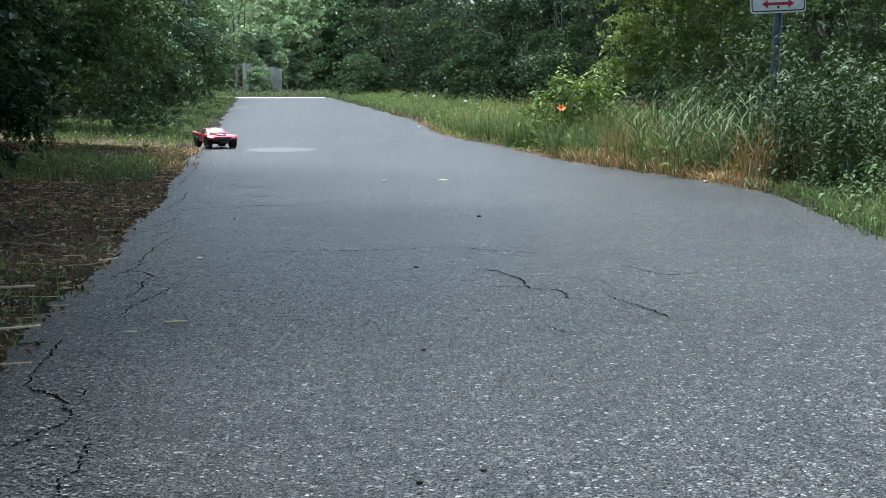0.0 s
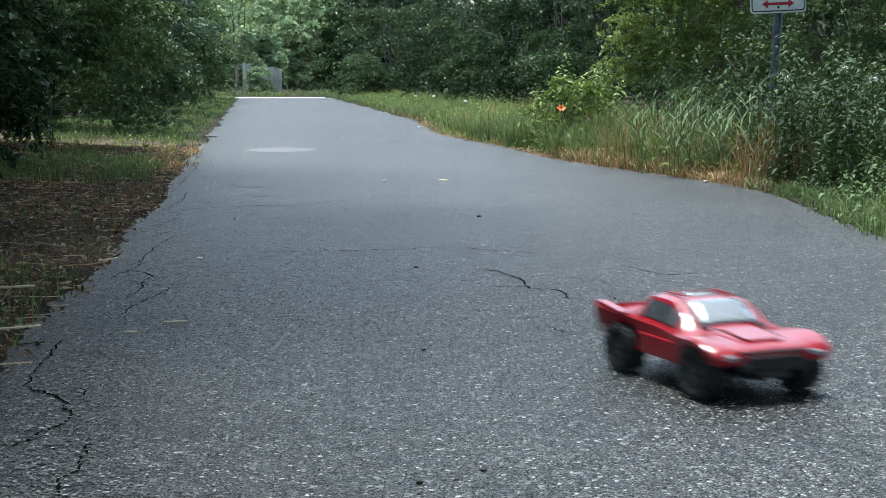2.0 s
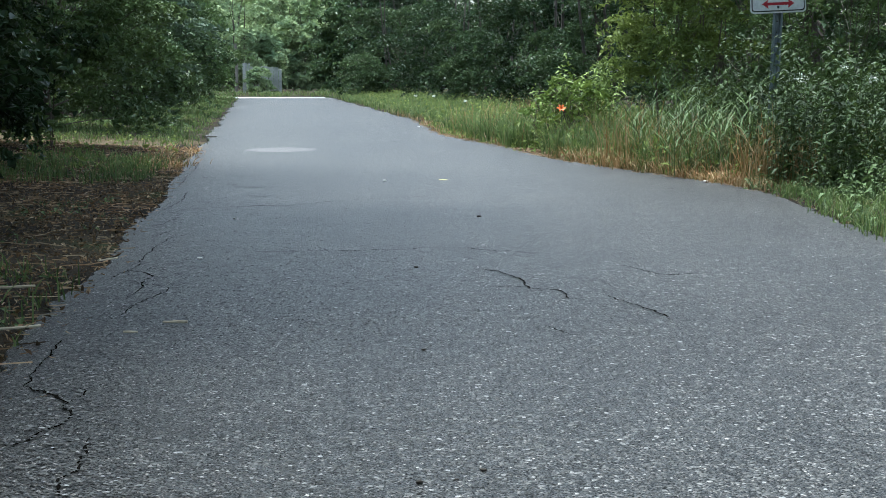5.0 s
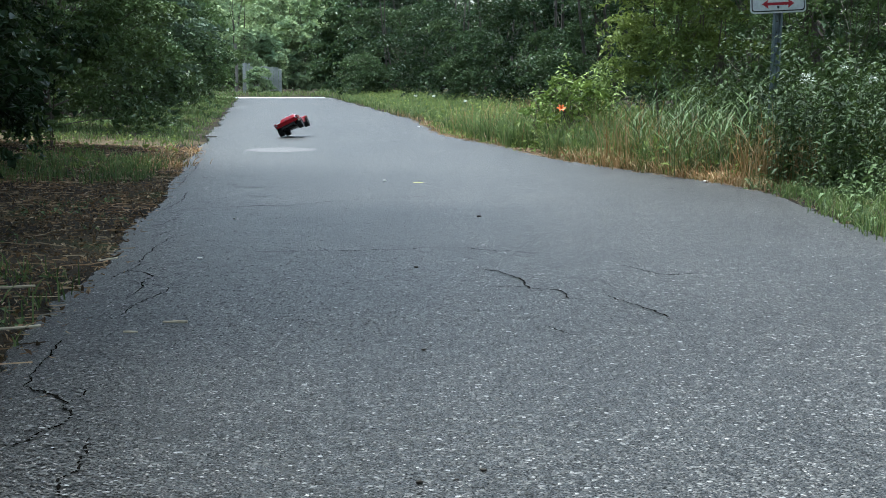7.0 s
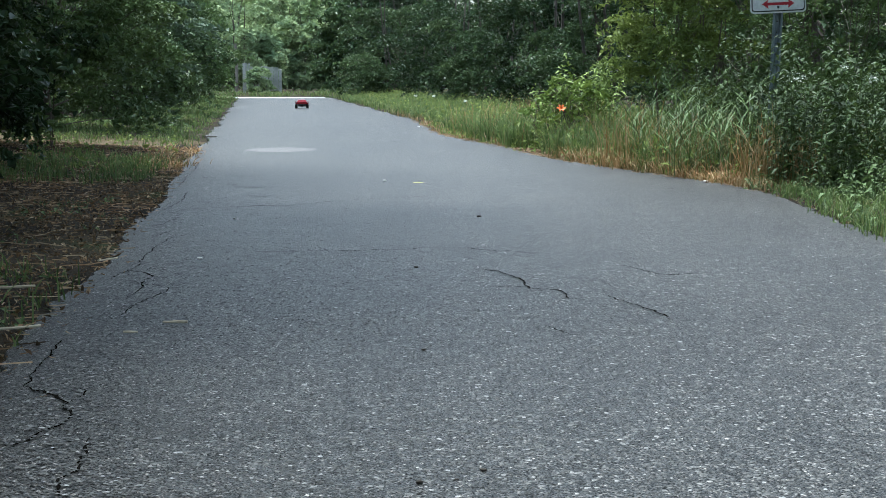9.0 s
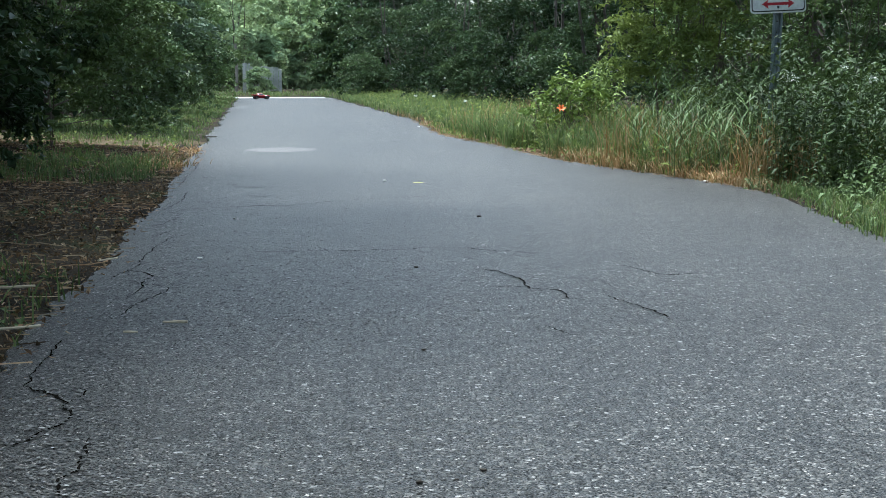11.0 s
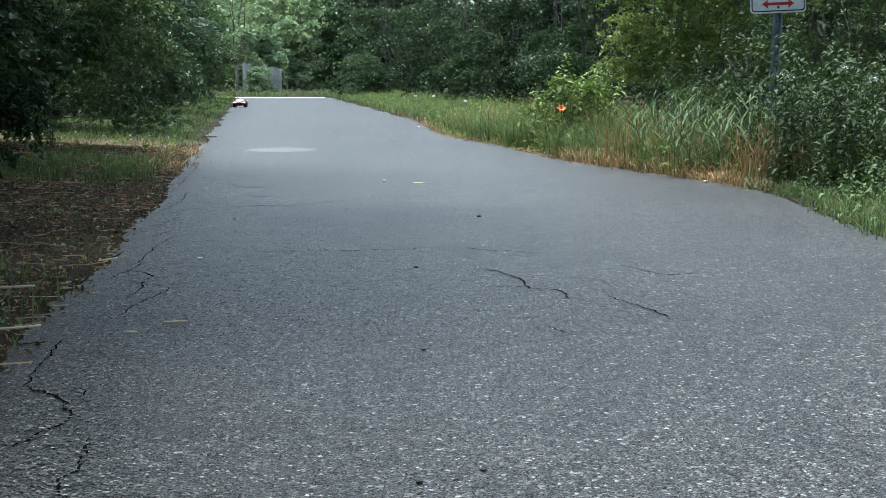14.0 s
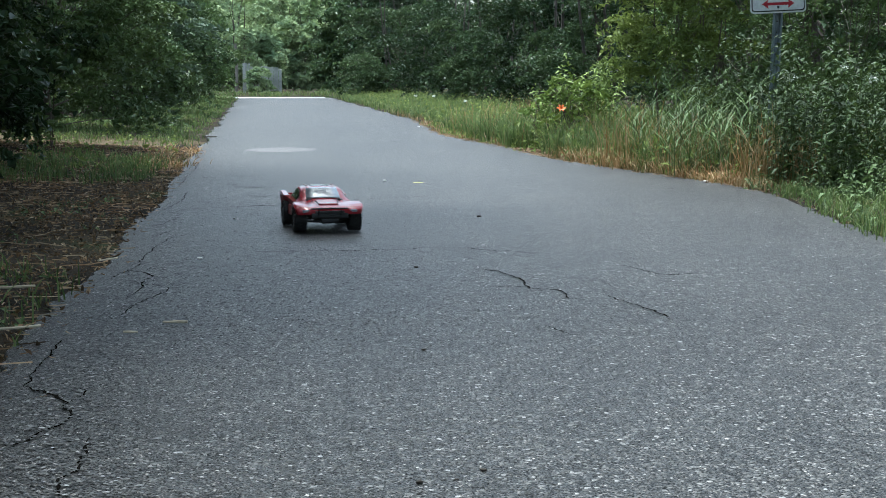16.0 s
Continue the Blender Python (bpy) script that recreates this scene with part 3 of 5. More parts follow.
def build_wheel(parent, x, y):
    w = new("wheel")
    w.parent = parent
    w.matrix_basis = pose(x, y, TYRE_R)
    out = 1 if y > 0 else -1
    hw = TYRE_W / 2
    bm = bmesh.new()
    lathe(bm, [(0.034, -hw * 0.85), (0.046, -hw), (0.053, -hw * 0.9), (0.055, -hw * 0.5), (0.055, hw * 0.5), (0.053, hw * 0.9),
               (0.046, hw), (0.034, hw * 0.85), (0.034, -hw * 0.85)], 28)
    for k in range(20):
        for j, off in ((-0.62, 0.0), (0.0, 0.5), (0.62, 0.0)):
            a = (k + off) * math.tau / 20
            r = Matrix.Rotation(-a, 4, "Y")
            box(bm, r @ Vector((0.0550, j * hw * 1.15, 0)), (0.004, 0.013, 0.010), rot=r)
    part("tyre", bm, MAT["rubber"], w, "black knobbly rubber tyre")
    bm = bmesh.new()
    lathe(bm, [(0.0345, -hw * 0.86), (0.0345, hw * 0.86), (0.031, hw * 0.86 * out + 0.0), (0.030, hw * 0.5 * out), (0.0, hw * 0.5 * out)], 24)
    for k in range(6):
        a = k * math.tau / 6
        r = Matrix.Rotation(-a, 4, "Y")
        box(bm, r @ Vector((0.018, hw * 0.66 * out, 0)), (0.026, 0.010, 0.007), rot=r)
    box(bm, (0, hw * 0.7 * out, 0), (0.012, 0.018, 0.012), bevel=0.002)
    part("rim", bm, MAT["chrome"], w, "satin grey spoked rim")
    return w


def build_truck():
    root = empty("toy_truck", pose(-2, 13.8, 0), "red radio-controlled pickup truck with black knobbly tyres", "toy truck")
    shell = body_mesh(root)
    top_panel("windshield", MAT["sky_pale"], shell, 0.082, 0.010, -0.80, 0.80, label="shiny windshield toned pale for reflected sky")
    top_panel("rear_window", MAT["dark_glass"], shell, -0.124, -0.141, -0.7, 0.7, 0.003, 4, label="smoked rear window")
    side_window(shell, 1)
    side_window(shell, -1)
    # the roof's white highlight, added as a pale sheet
    top_panel("roof_sheen", MAT["sky_pale"], shell, -0.02, -0.07, -0.5, 0.5, 0.0012, 4, label="pale sheet painted as sky sheen on the roof")
    # hood scoop and its dark outline
    bm = bmesh.new()
    box(bm, (0.165, 0, 0.1385), (0.105, 0.085, 0.010), 0.004, Matrix.Rotation(0.11, 4, "Y"))
    part("hood_scoop", bm, MAT["paint"], shell)
    for sgn in (1, -1):
        bm = bmesh.new()
        tube(bm, [(0.215, sgn * 0.045, 0.1385), (0.16, sgn * 0.05, 0.1445), (0.112, sgn * 0.058, 0.148)], [0.0016] * 3, 5)
        part("hood_line", bm, MAT["black"], shell)
        bm = bmesh.new()
        box(bm, (0.0975, sgn * 0.07, 0.1475), (0.012, 0.026, 0.006), 0.002)
        part("hood_vent", bm, MAT["black"], shell, "black vent below the windshield")
        bm = bmesh.new()
        box(bm, (0.243, sgn * 0.097, 0.1035), (0.026, 0.052, 0.013), 0.003, Matrix.Rotation(-sgn * 0.30, 4, "Z"))
        part("headlight", bm, MAT["lamp_grey"], shell, "grey printed headlight")
        bm = bmesh.new()
        box(bm, (-0.2745, sgn * 0.122, 0.139), (0.006, 0.018, 0.020), 0.002)
        part("tail_light", bm, MAT["lamp_grey"], shell, "pale printed tail light")
        bm = bmesh.new()
        box(bm, (-0.268, sgn * 0.138, 0.098), (0.010, 0.008, 0.040), 0.002, Matrix.Rotation(-0.2, 4, "Y"))
        part("rear_flap", bm, MAT["fence"], shell, "pale unpainted edge behind the rear wheel")
        bm = bmesh.new()
        box(bm, (-0.208, sgn * 0.132, 0.156), (0.122, 0.026, 0.009), 0.004, Matrix.Rotation(0.13, 4, "Y"))
        part("bed_rail", bm, MAT["paint"], shell)
        bm = bmesh.new()
        box(bm, (0.0, sgn * 0.128, 0.085), (0.18, 0.010, 0.052), 0.004)
        part("side_skirt", bm, MAT["paint"], shell)
        bm = bmesh.new()
        box(bm, (-0.050, sgn * 0.060, 0.2115), (0.085, 0.006, 0.004), 0.0015)
        part("roof_rib", bm, MAT["paint"], shell)
    bm = bmesh.new()
    box(bm, (-0.273, 0, 0.128), (0.006, 0.266, 0.052), 0.002)
    part("tailgate", bm, MAT["paint"], shell)
    bm = bmesh.new()
    box(bm, (0.257, 0, 0.096), (0.012, 0.13, 0.016), 0.003)
    part("grille", bm, MAT["black"], shell, "black grille")
    # bumpers with a tubular guard
    bm = bmesh.new()
    box(bm, (0.246, 0, 0.076), (0.030, 0.165, 0.026), 0.008)
    box(bm, (0.235, 0, 0.056), (0.05, 0.08, 0.016), 0.004)
    part("front_bumper", bm, MAT["black"], root, "black plastic front bumper")
    bm = bmesh.new()
    tube(bm, [(0.240, -0.085, 0.106), (0.266, -0.078, 0.109), (0.271, 0.0, 0.111), (0.266, 0.078, 0.109), (0.240, 0.085, 0.106)], [0.0035] * 5, 6)
    for y in (-0.05, 0.05):
        tube(bm, [(0.258, y, 0.07), (0.268, y, 0.109)], [0.003] * 2, 6)
    part("bumper_guard", bm, MAT["black"], root, "black tubular guard")
    bm = bmesh.new()
    box(bm, (-0.262, 0, 0.080), (0.020, 0.17, 0.028), 0.006)
    part("rear_bumper", bm, MAT["black"], root, "black plastic rear bumper")
    bm = bmesh.new()
    box(bm, (0, 0, 0.050), (0.33, 0.07, 0.026), 0.008)
    box(bm, (0, 0, 0.056), (0.19, 0.12, 0.020), 0.006)
    part("chassis", bm, MAT["black"], root, "black plastic chassis tub")
    for sx in (AXLE, -AXLE):
        bm = bmesh.new()
        box(bm, (sx, 0, 0.056), (0.06, 0.055, 0.040), 0.006)
        part("gearbox", bm, MAT["black"], root)
        for sgn in (1, -1):
            bm = bmesh.new()
            tube(bm, [(sx + 0.022, sgn * 0.025, 0.045), (sx, sgn * 0.095, 0.047)], [0.005, 0.004], 6)
            tube(bm, [(sx - 0.022, sgn * 0.025, 0.045), (sx, sgn * 0.095, 0.047)], [0.005, 0.004], 6)
            tube(bm, [(sx, sgn * 0.03, TYRE_R), (sx, sgn * 0.12, TYRE_R)], [0.004, 0.004], 6)
            part("suspension_arm", bm, MAT["black"], root)
            bm = bmesh.new()
            tube(bm, [(sx - 0.03, sgn * 0.035, 0.10), (sx - 0.012, sgn * 0.075, 0.055)], [0.009, 0.008], 8)
            part("shock_absorber", bm, MAT["chrome"], root, "satin metal shock absorber")
    wheels = [build_wheel(root, sx, sgn * 0.122) for sx in (AXLE, -AXLE) for sgn in (1, -1)]
    return root, wheels


# ---- things beside the path ----
def build_sign():
    root = empty("path_sign", pose(2.42, 11.3, 0, 0, 1.8, -3), "white path sign with red double arrow on steel post", "sign")
    bm = bmesh.new()
    # U-shaped channel with flanges
    prof = [(-0.036, 0.0), (-0.020, 0.0), (-0.012, 0.026), (0.012, 0.026), (0.020, 0.0), (0.036, 0.0), (0.036, 0.004), (0.023, 0.004),
            (0.015, 0.030), (-0.015, 0.030), (-0.023, 0.004), (-0.036, 0.004)]
    lo = [bm.verts.new((x, y, -0.3)) for x, y in prof]
    hi = [bm.verts.new((x, y, 2.0)) for x, y in prof]
    n = len(prof)
    for k in range(n):
        bm.faces.new((lo[k], lo[(k + 1) % n], hi[(k + 1) % n], hi[k]))
    bm.faces.new(hi)
    post = part("post", bm, MAT["steel"], root, "galvanised channel post")
    for k in range(9):
        bm = bmesh.new()
        bmesh.ops.create_cone(bm, cap_ends=True, segments=10, radius1=0.005, radius2=0.005, depth=0.003,
                              matrix=Matrix.Translation((0, 0.0245, 0.45 + 0.08 * k)) @ Matrix.Rotation(math.pi / 2, 4, "X"))
        part("hole", bm, MAT["sign_black"], post)

    def plate(name, w, z0, z1, y, r, mat, label="", t=0.003, parent=root):
        bm = bmesh.new()
        ring = []
        for cx, cz, a0 in ((w / 2 - r, z1 - r, 0), (-w / 2 + r, z1 - r, 90), (-w / 2 + r, z0 + r, 180), (w / 2 - r, z0 + r, 270)):
            for k in range(7):
                a = radians(a0 + 15 * k)
                ring.append((cx + r * math.cos(a), cz + r * math.sin(a)))
        f = [bm.verts.new((x, y - t, z)) for x, z in ring]
        b = [bm.verts.new((x, y, z)) for x, z in ring]
        bm.faces.new(f)
        bm.faces.new(b[::-1])
        m = len(ring)
        for k in range(m):
            bm.faces.new((f[k], b[k], b[(k + 1) % m], f[(k + 1) % m]))
        return part(name, bm, mat, parent, label)

    z0, z1 = 1.150, 1.76
    face = plate("panel", 0.405, z0, z1, -0.002, 0.028, MAT["sign_white"], "white sheet-metal panel")
    face.matrix_basis = Matrix.Translation((0, 0, z0)) @ Matrix.Rotation(radians(-4.2), 4, "Y") @ Matrix.Translation((0, 0, -z0))
    plate("border", 0.385, z0 + 0.012, z1 - 0.012, -0.0055, 0.022, MAT["sign_black"], "dark border line", 0.0008, face)
    plate("field", 0.370, z0 + 0.020, z1 - 0.020, -0.0068, 0.018, MAT["sign_white"], "white field", 0.0008, face)
    bm = bmesh.new()
    zc = z0 + 0.067
    shape = [(-0.118, 0), (-0.070, 0.033), (-0.076, 0.010), (0.076, 0.010), (0.070, 0.033), (0.118, 0), (0.070, -0.033), (0.076, -0.010), (-0.076, -0.010), (-0.070, -0.033)]
    f = [bm.verts.new((x, -0.0092, zc + z)) for x, z in shape]
    b = [bm.verts.new((x, -0.0078, zc + z)) for x, z in shape]
    bm.faces.new(f)
    for k in range(len(shape)):
        bm.faces.new((f[k], b[k], b[(k + 1) % len(shape)], f[(k + 1) % len(shape)]))
    part("arrow", bm, MAT["sign_red"], face, "red double-headed arrow")
    bm = bmesh.new()
    bmesh.ops.create_cone(bm, cap_ends=True, segments=12, radius1=0.010, radius2=0.008, depth=0.008,
                          matrix=Matrix.Translation((0, -0.011, z0 + 0.042)) @ Matrix.Rotation(math.pi / 2, 4, "X"))
    part("bolt", bm, MAT["sign_black"], face, "dark bolt head")


def build_fence():
    root = empty("board_fence", pose(-7.75, 66, 0, 0, 0, 6), "weathered grey board fence with one taller end panel", "fence")
    x = -0.70
    rng = random.Random(4)
    while x < 0.72:
        w = 0.11
        h = (1.20 if x < -0.5 else 1.02 - 0.02 * x) + rng.uniform(-0.03, 0.03)
        bm = bmesh.new()
        box(bm, (x, 0, h / 2 + 0.12), (w - 0.008, 0.02, h), 0.003)
        part("board", bm, MAT["fence"], root)
        x += w
    for z in (0.4, 1.0):
        bm = bmesh.new()
        box(bm, (0, 0.035, z), (1.46, 0.04, 0.08), 0.004)
        part("rail", bm, MAT["fence"], root)
    for x, h, m in ((-0.80, 1.30, "concrete"), (0.75, 1.02, "fence")):
        bm = bmesh.new()
        box(bm, (x, 0.02, h / 2), (0.12, 0.09, h), 0.006)
        part("post", bm, MAT[m], root)


def build_pole():
    root = empty("wooden_pole", pose(-8.75, 65, 0), "slim weathered wooden pole beside the fence", "pole")
    bm = bmesh.new()
    tube(bm, [(0, 0, -0.2), (0.02, 0, 1.0), (-0.03, 0, 1.6), (-0.03, 0, 2.1)], [0.075, 0.07, 0.06, 0.055], 10)
    part("shaft", bm, MAT["pole"], root)


def umbel(x, y, h, r, seed):
    """Wild carrot: a thin forked stem with a flat lacy head."""
    rng = np.random.default_rng(seed)
    root = empty("wild_carrot", pose(x, y, 0), "wild carrot with flat white lacy flower head", "flower", "wild carrots on the verge")
    bm = bmesh.new()
    lean = rng.normal() * 0.05
    tube(bm, [(0, 0, -0.03), (lean * 0.4, 0, h * 0.5), (lean, 0, h - 0.05)], [0.004, 0.0032, 0.0025], 5)
    heads = []
    for k in range(22):
        a, q = k * 2.399, math.sqrt((k + 0.5) / 22) * r
        p = (lean + q * math.cos(a), q * math.sin(a), h - 0.006 - 0.25 * q * q / r + 0.55 * q * math.sin(a) + rng.normal() * 0.003)
        heads.append(p)
        tube(bm, [(lean, 0, h - 0.05), p], [0.0012, 0.0009], 3)
    part("stem", bm, MAT["stem"], root)
    c = np.repeat(np.array(heads), 14, axis=0)
    c = c + rng.normal(size=c.shape) * np.array((r * 0.11, r * 0.11, 0.003))
    v, f = leaf_arrays(rng, c, 0.009, 0.9, 0.0, 2.5)
    mesh_object("flower_head", v, f, MAT["white_petal"], root)
    return root


def strewn(rng, n, y0, y1, side, d0, d1, power=1.0):
    """Places on a verge, between two distances from the path's edge."""
    y = rng.uniform(y0, y1, n)
    d = d0 + (d1 - d0) * rng.uniform(size=n) ** power
    x = np.where(side > 0, 2.55 - 0.1225 * y + d, -0.555 - 0.1225 * y - d)
    bulge = 0.52 * np.exp(-((y - 9.2) / 2.2) ** 2) - 0.28 * np.exp(-((y - 18.5) / 3.5) ** 2)
    if side > 0:
        x = x + bulge
    z = np.array([ground_height(a, b) for a, b in zip(x, y)])
    return np.stack([x, y, z], 1)


def tufts(rng, roots, per, spread):
    k = np.repeat(roots, per, axis=0)
    return k + rng.normal(size=k.shape) * np.array((spread, spread, 0))


def build_grass():
    rng = np.random.default_rng(21)
    # long green grass along the far side of the path
    r = tufts(rng, strewn(rng, 700, 10.5, 19, 1, 0.12, 2.2), 22, 0.05)
    v, f = blade_arrays(rng, r, 0.22, 0.005 + 0.00018 * r[:, 1], 0.45, 0.4)
    tagged(mesh_object("verge_grass", v, f, LEAF["grass"]), "long green grass on the verge", "grass", kind="stuff")
    r = np.concatenate([tufts(rng, strewn(rng, 900, 18.5, 52, 1, 0.15, 2.6), 18, 0.09),
                        tufts(rng, strewn(rng, 160, 54.5, 68, 1, -4.5, 3.0), 14, 0.2)])
    v, f = blade_arrays(rng, r, 0.13, 0.006 + 0.0002 * r[:, 1], 0.6, 0.4)
    tagged(mesh_object("verge_grass", v, f, LEAF["grass"]), "shorter green grass farther along the verge", "grass", kind="stuff")
    # broad leaves among the blades
    r = np.concatenate([tufts(rng, strewn(rng, 800, 9.8, 22, 1, 0.08, 1.8), 14, 0.05), tufts(rng, strewn(rng, 420, 22, 52, 1, 0.2, 2.4), 12, 0.09),
                        tufts(rng, strewn(rng, 90, 10.5, 20, -1, 0.2, 1.4), 8, 0.05)])
    r[:, 2] += np.abs(rng.normal(size=len(r))) * np.where(r[:, 0] > 2.55 - 0.1225 * r[:, 1], 0.12, 0.025) + 0.01
    v, f = leaf_arrays(rng, r, 0.04, 0.5, 0.0, 1.2, spread=0.5)
    tagged(mesh_object("low_herbs", v, f, LEAF["yellow"]), "small broad-leaved herbs among the grass", "herbs", kind="stuff")
    # short worn grass at the left edge and low cover at the right
    r = np.concatenate([tufts(rng, strewn(rng, 190, 9.4, 12.6, -1, 0.2, 1.25), 12, 0.06), tufts(rng, strewn(rng, 34, 3.6, 5.4, -1, 0.08, 0.6), 7, 0.04),
                        tufts(rng, strewn(rng, 1500, 15, 52, -1, 0.15, 2.0), 14, 0.08)])
    v, f = blade_arrays(rng, r, 0.06, 0.005 + 0.00015 * r[:, 1], 0.6, 0.45)
    tagged(mesh_object("verge_grass", v, f, LEAF["grass"]), "short trodden grass on the verge", "grass", kind="stuff")
    r = tufts(rng, strewn(rng, 420, 5.4, 9.4, 1, 0.02, 0.7), 12, 0.05)
    v, f = blade_arrays(rng, r, 0.06, 0.005, 0.7, 0.5)
    tagged(mesh_object("verge_grass", v, f, LEAF["grass"]), "short grass at the asphalt's edge", "grass", kind="stuff")
    r = np.concatenate([tufts(rng, strewn(rng, 130, 9.3, 10.6, 1, -0.02, 0.22), 12, 0.03), tufts(rng, strewn(rng, 60, 11.5, 14.6, -1, 0.0, 0.35), 10, 0.05)])
    v, f = blade_arrays(rng, r, 0.05, 0.005, 0.9, 0.5)
    tagged(mesh_object("dry_grass", v, f, LEAF["dry"]), "short bleached grass lapping over the asphalt's edge", "grass", kind="stuff")
    # dry, bleached grass right at the asphalt's edge
    r = np.concatenate([tufts(rng, strewn(rng, 130, 9.5, 13.2, 1, 0.0, 0.34, 1.2), 14, 0.04),
                        tufts(rng, strewn(rng, 60, 15, 30, 1, 0.0, 0.10, 1.2), 6, 0.04)])
    v, f = blade_arrays(rng, r, 0.085, 0.006, 0.7, 0.5)
    tagged(mesh_object("dry_grass", v, f, LEAF["dry"]), "dry straw-coloured grass at the asphalt's edge", "grass", kind="stuff")
    r = np.concatenate([tufts(rng, strewn(rng, 230, 10.2, 20, 1, 0.15, 1.4), 4, 0.05), tufts(rng, strewn(rng, 60, 9.6, 12.2, 1, 0.1, 0.8), 12, 0.07)])
    v, f = blade_arrays(rng, r, 0.33, 0.0045, 0.35, 0.35)
    tagged(mesh_object("seeding_grass", v, f, LEAF["dry"]), "thin brown seeding stalks standing over the grass", "grass", kind="stuff")
    r = tufts(rng, strewn(rng, 9, 9.5, 10.2, 1, 0.15, 0.5), 34, 0.06)
    v, f = blade_arrays(rng, r, 0.26, 0.005, 0.4, 0.35)
    tagged(mesh_object("dry_grass", v, f, LEAF["dry"]), "tall dry rust-coloured grass tufts", "grass", kind="stuff")


def build_litter():
    rng = np.random.default_rng(33)
    p = np.concatenate([strewn(rng, 36000, 3.0, 15.0, -1, -0.10, 2.1), strewn(rng, 1500, 5.4, 16, 1, -0.04, 0.4), strewn(rng, 120, 3.0, 16, -1, -0.10, 0.05)])
    p[:, 2] += 0.006 + 0.006 * rng.uniform(size=len(p))
    v, f = leaf_arrays(rng, p, 0.013, 0.45, 0.0, 5.0, spread=0.6)
    tagged(mesh_object("leaf_litter", v, f, LEAF["litter"]), "dry brown leaves strewn on dark earth", "leaf litter", kind="stuff")
    p = strewn(rng, 2600, 3.2, 11.5, -1, -0.02, 1.9)
    p[:, 2] += 0.010 + 0.012 * rng.uniform(size=len(p))
    v, f = leaf_arrays(rng, p, 0.022, 0.36, 0.0, 2.5, rich=True, spread=0.6)
    tagged(mesh_object("leaf_litter", v, f, LEAF["litter"]), "curled dead leaves on dark earth", "leaf litter", kind="stuff")
    p = np.concatenate([strewn(rng, 4200, 3.0, 15.0, -1, -0.08, 1.8), strewn(rng, 3200, 9.2, 24, 1, -0.07, 0.22)])
    p[:, 2] += 0.008 + 0.006 * rng.uniform(size=len(p))
    n = len(p)
    a = rng.uniform(0, math.tau, n)
    d = np.stack([np.cos(a), np.sin(a), 0.05 * rng.normal(size=n)], 1) * (0.014 + 0.045 * rng.uniform(size=(n, 1)) ** 2.5)
    w = np.stack([-np.sin(a), np.cos(a), np.zeros(n)], 1) * 0.0016
    up = np.array((0, 0, 0.003))
    v = np.stack([p - d - w, p + d - w, p + d + up, p - d + up, p + d + w, p - d + w], 1).reshape(-1, 3)
    k = np.arange(n)[:, None] * 6
    f = np.concatenate([k + np.array([[0, 1, 2, 3]]), k + np.array([[3, 2, 4, 5]])], 1).reshape(-1, 4)
    tagged(mesh_object("straw_litter", v, f, LEAF["litter"]), "broken dry stalks strewn on dark earth", "straw", kind="stuff")


def stick(x, y, length, turn, r, mat, seed, label, z=0.008):
    rng = random.Random(seed)
    bm = bmesh.new()
    pts = [(length * (k / 5 - 0.5), rng.uniform(-0.012, 0.012) * length, rng.uniform(0, 0.001)) for k in range(6)]
    tube(bm, pts, [r * rng.uniform(0.7, 1.1) for _ in pts], 6)
    ob = part("stick", bm, mat)
    ob.matrix_basis = pose(x, y, z, 0, 0, turn)
    return tagged(ob, label, "stick")


def weed(x, y, h, n, leaf, mat, seed, label, name="weed", spread=0.16, aspect=0.28, group=""):
    """A herb: upright stems with leaves all the way up."""
    rng = np.random.default_rng(seed)
    root = empty(name, pose(x, y, ground_height(x, y)), label, "weed", group)
    pts = []
    for k in range(n):
        a, q = rng.uniform(0, math.tau), spread * math.sqrt(rng.uniform())
        b = Vector((q * math.cos(a), q * math.sin(a), -0.02))
        hh = h * rng.uniform(0.65, 1.05)
        t = b + Vector((rng.normal() * 0.10 * h, rng.normal() * 0.10 * h, hh))
        m = b.lerp(t, 0.5) + Vector((rng.normal(), rng.normal(), 0)) * 0.02
        bm = bmesh.new()
        tube(bm, [b, m, t], [0.0032, 0.0026, 0.0014], 4)
        part("stem", bm, MAT["stem"], root)
        for j in range(int(hh / 0.022)):
            u = 0.1 + 0.9 * j * 0.022 / hh
            c = b.lerp(m, u * 2) if u < 0.5 else m.lerp(t, u * 2 - 1)
            g = j * 2.4 + rng.uniform(0, 0.6)
            d = leaf * 0.5 * (1.15 - 0.5 * u)
            pts.append((c.x + d * math.cos(g), c.y + d * math.sin(g), c.z, math.cos(g), math.sin(g)))
    pts = np.array(pts)
    nn = len(pts)
    v, f = spray(rng, pts[:, :3], pts[:, 3:], leaf, aspect)
    mesh_object("foliage", v, f, mat, root)
    return root


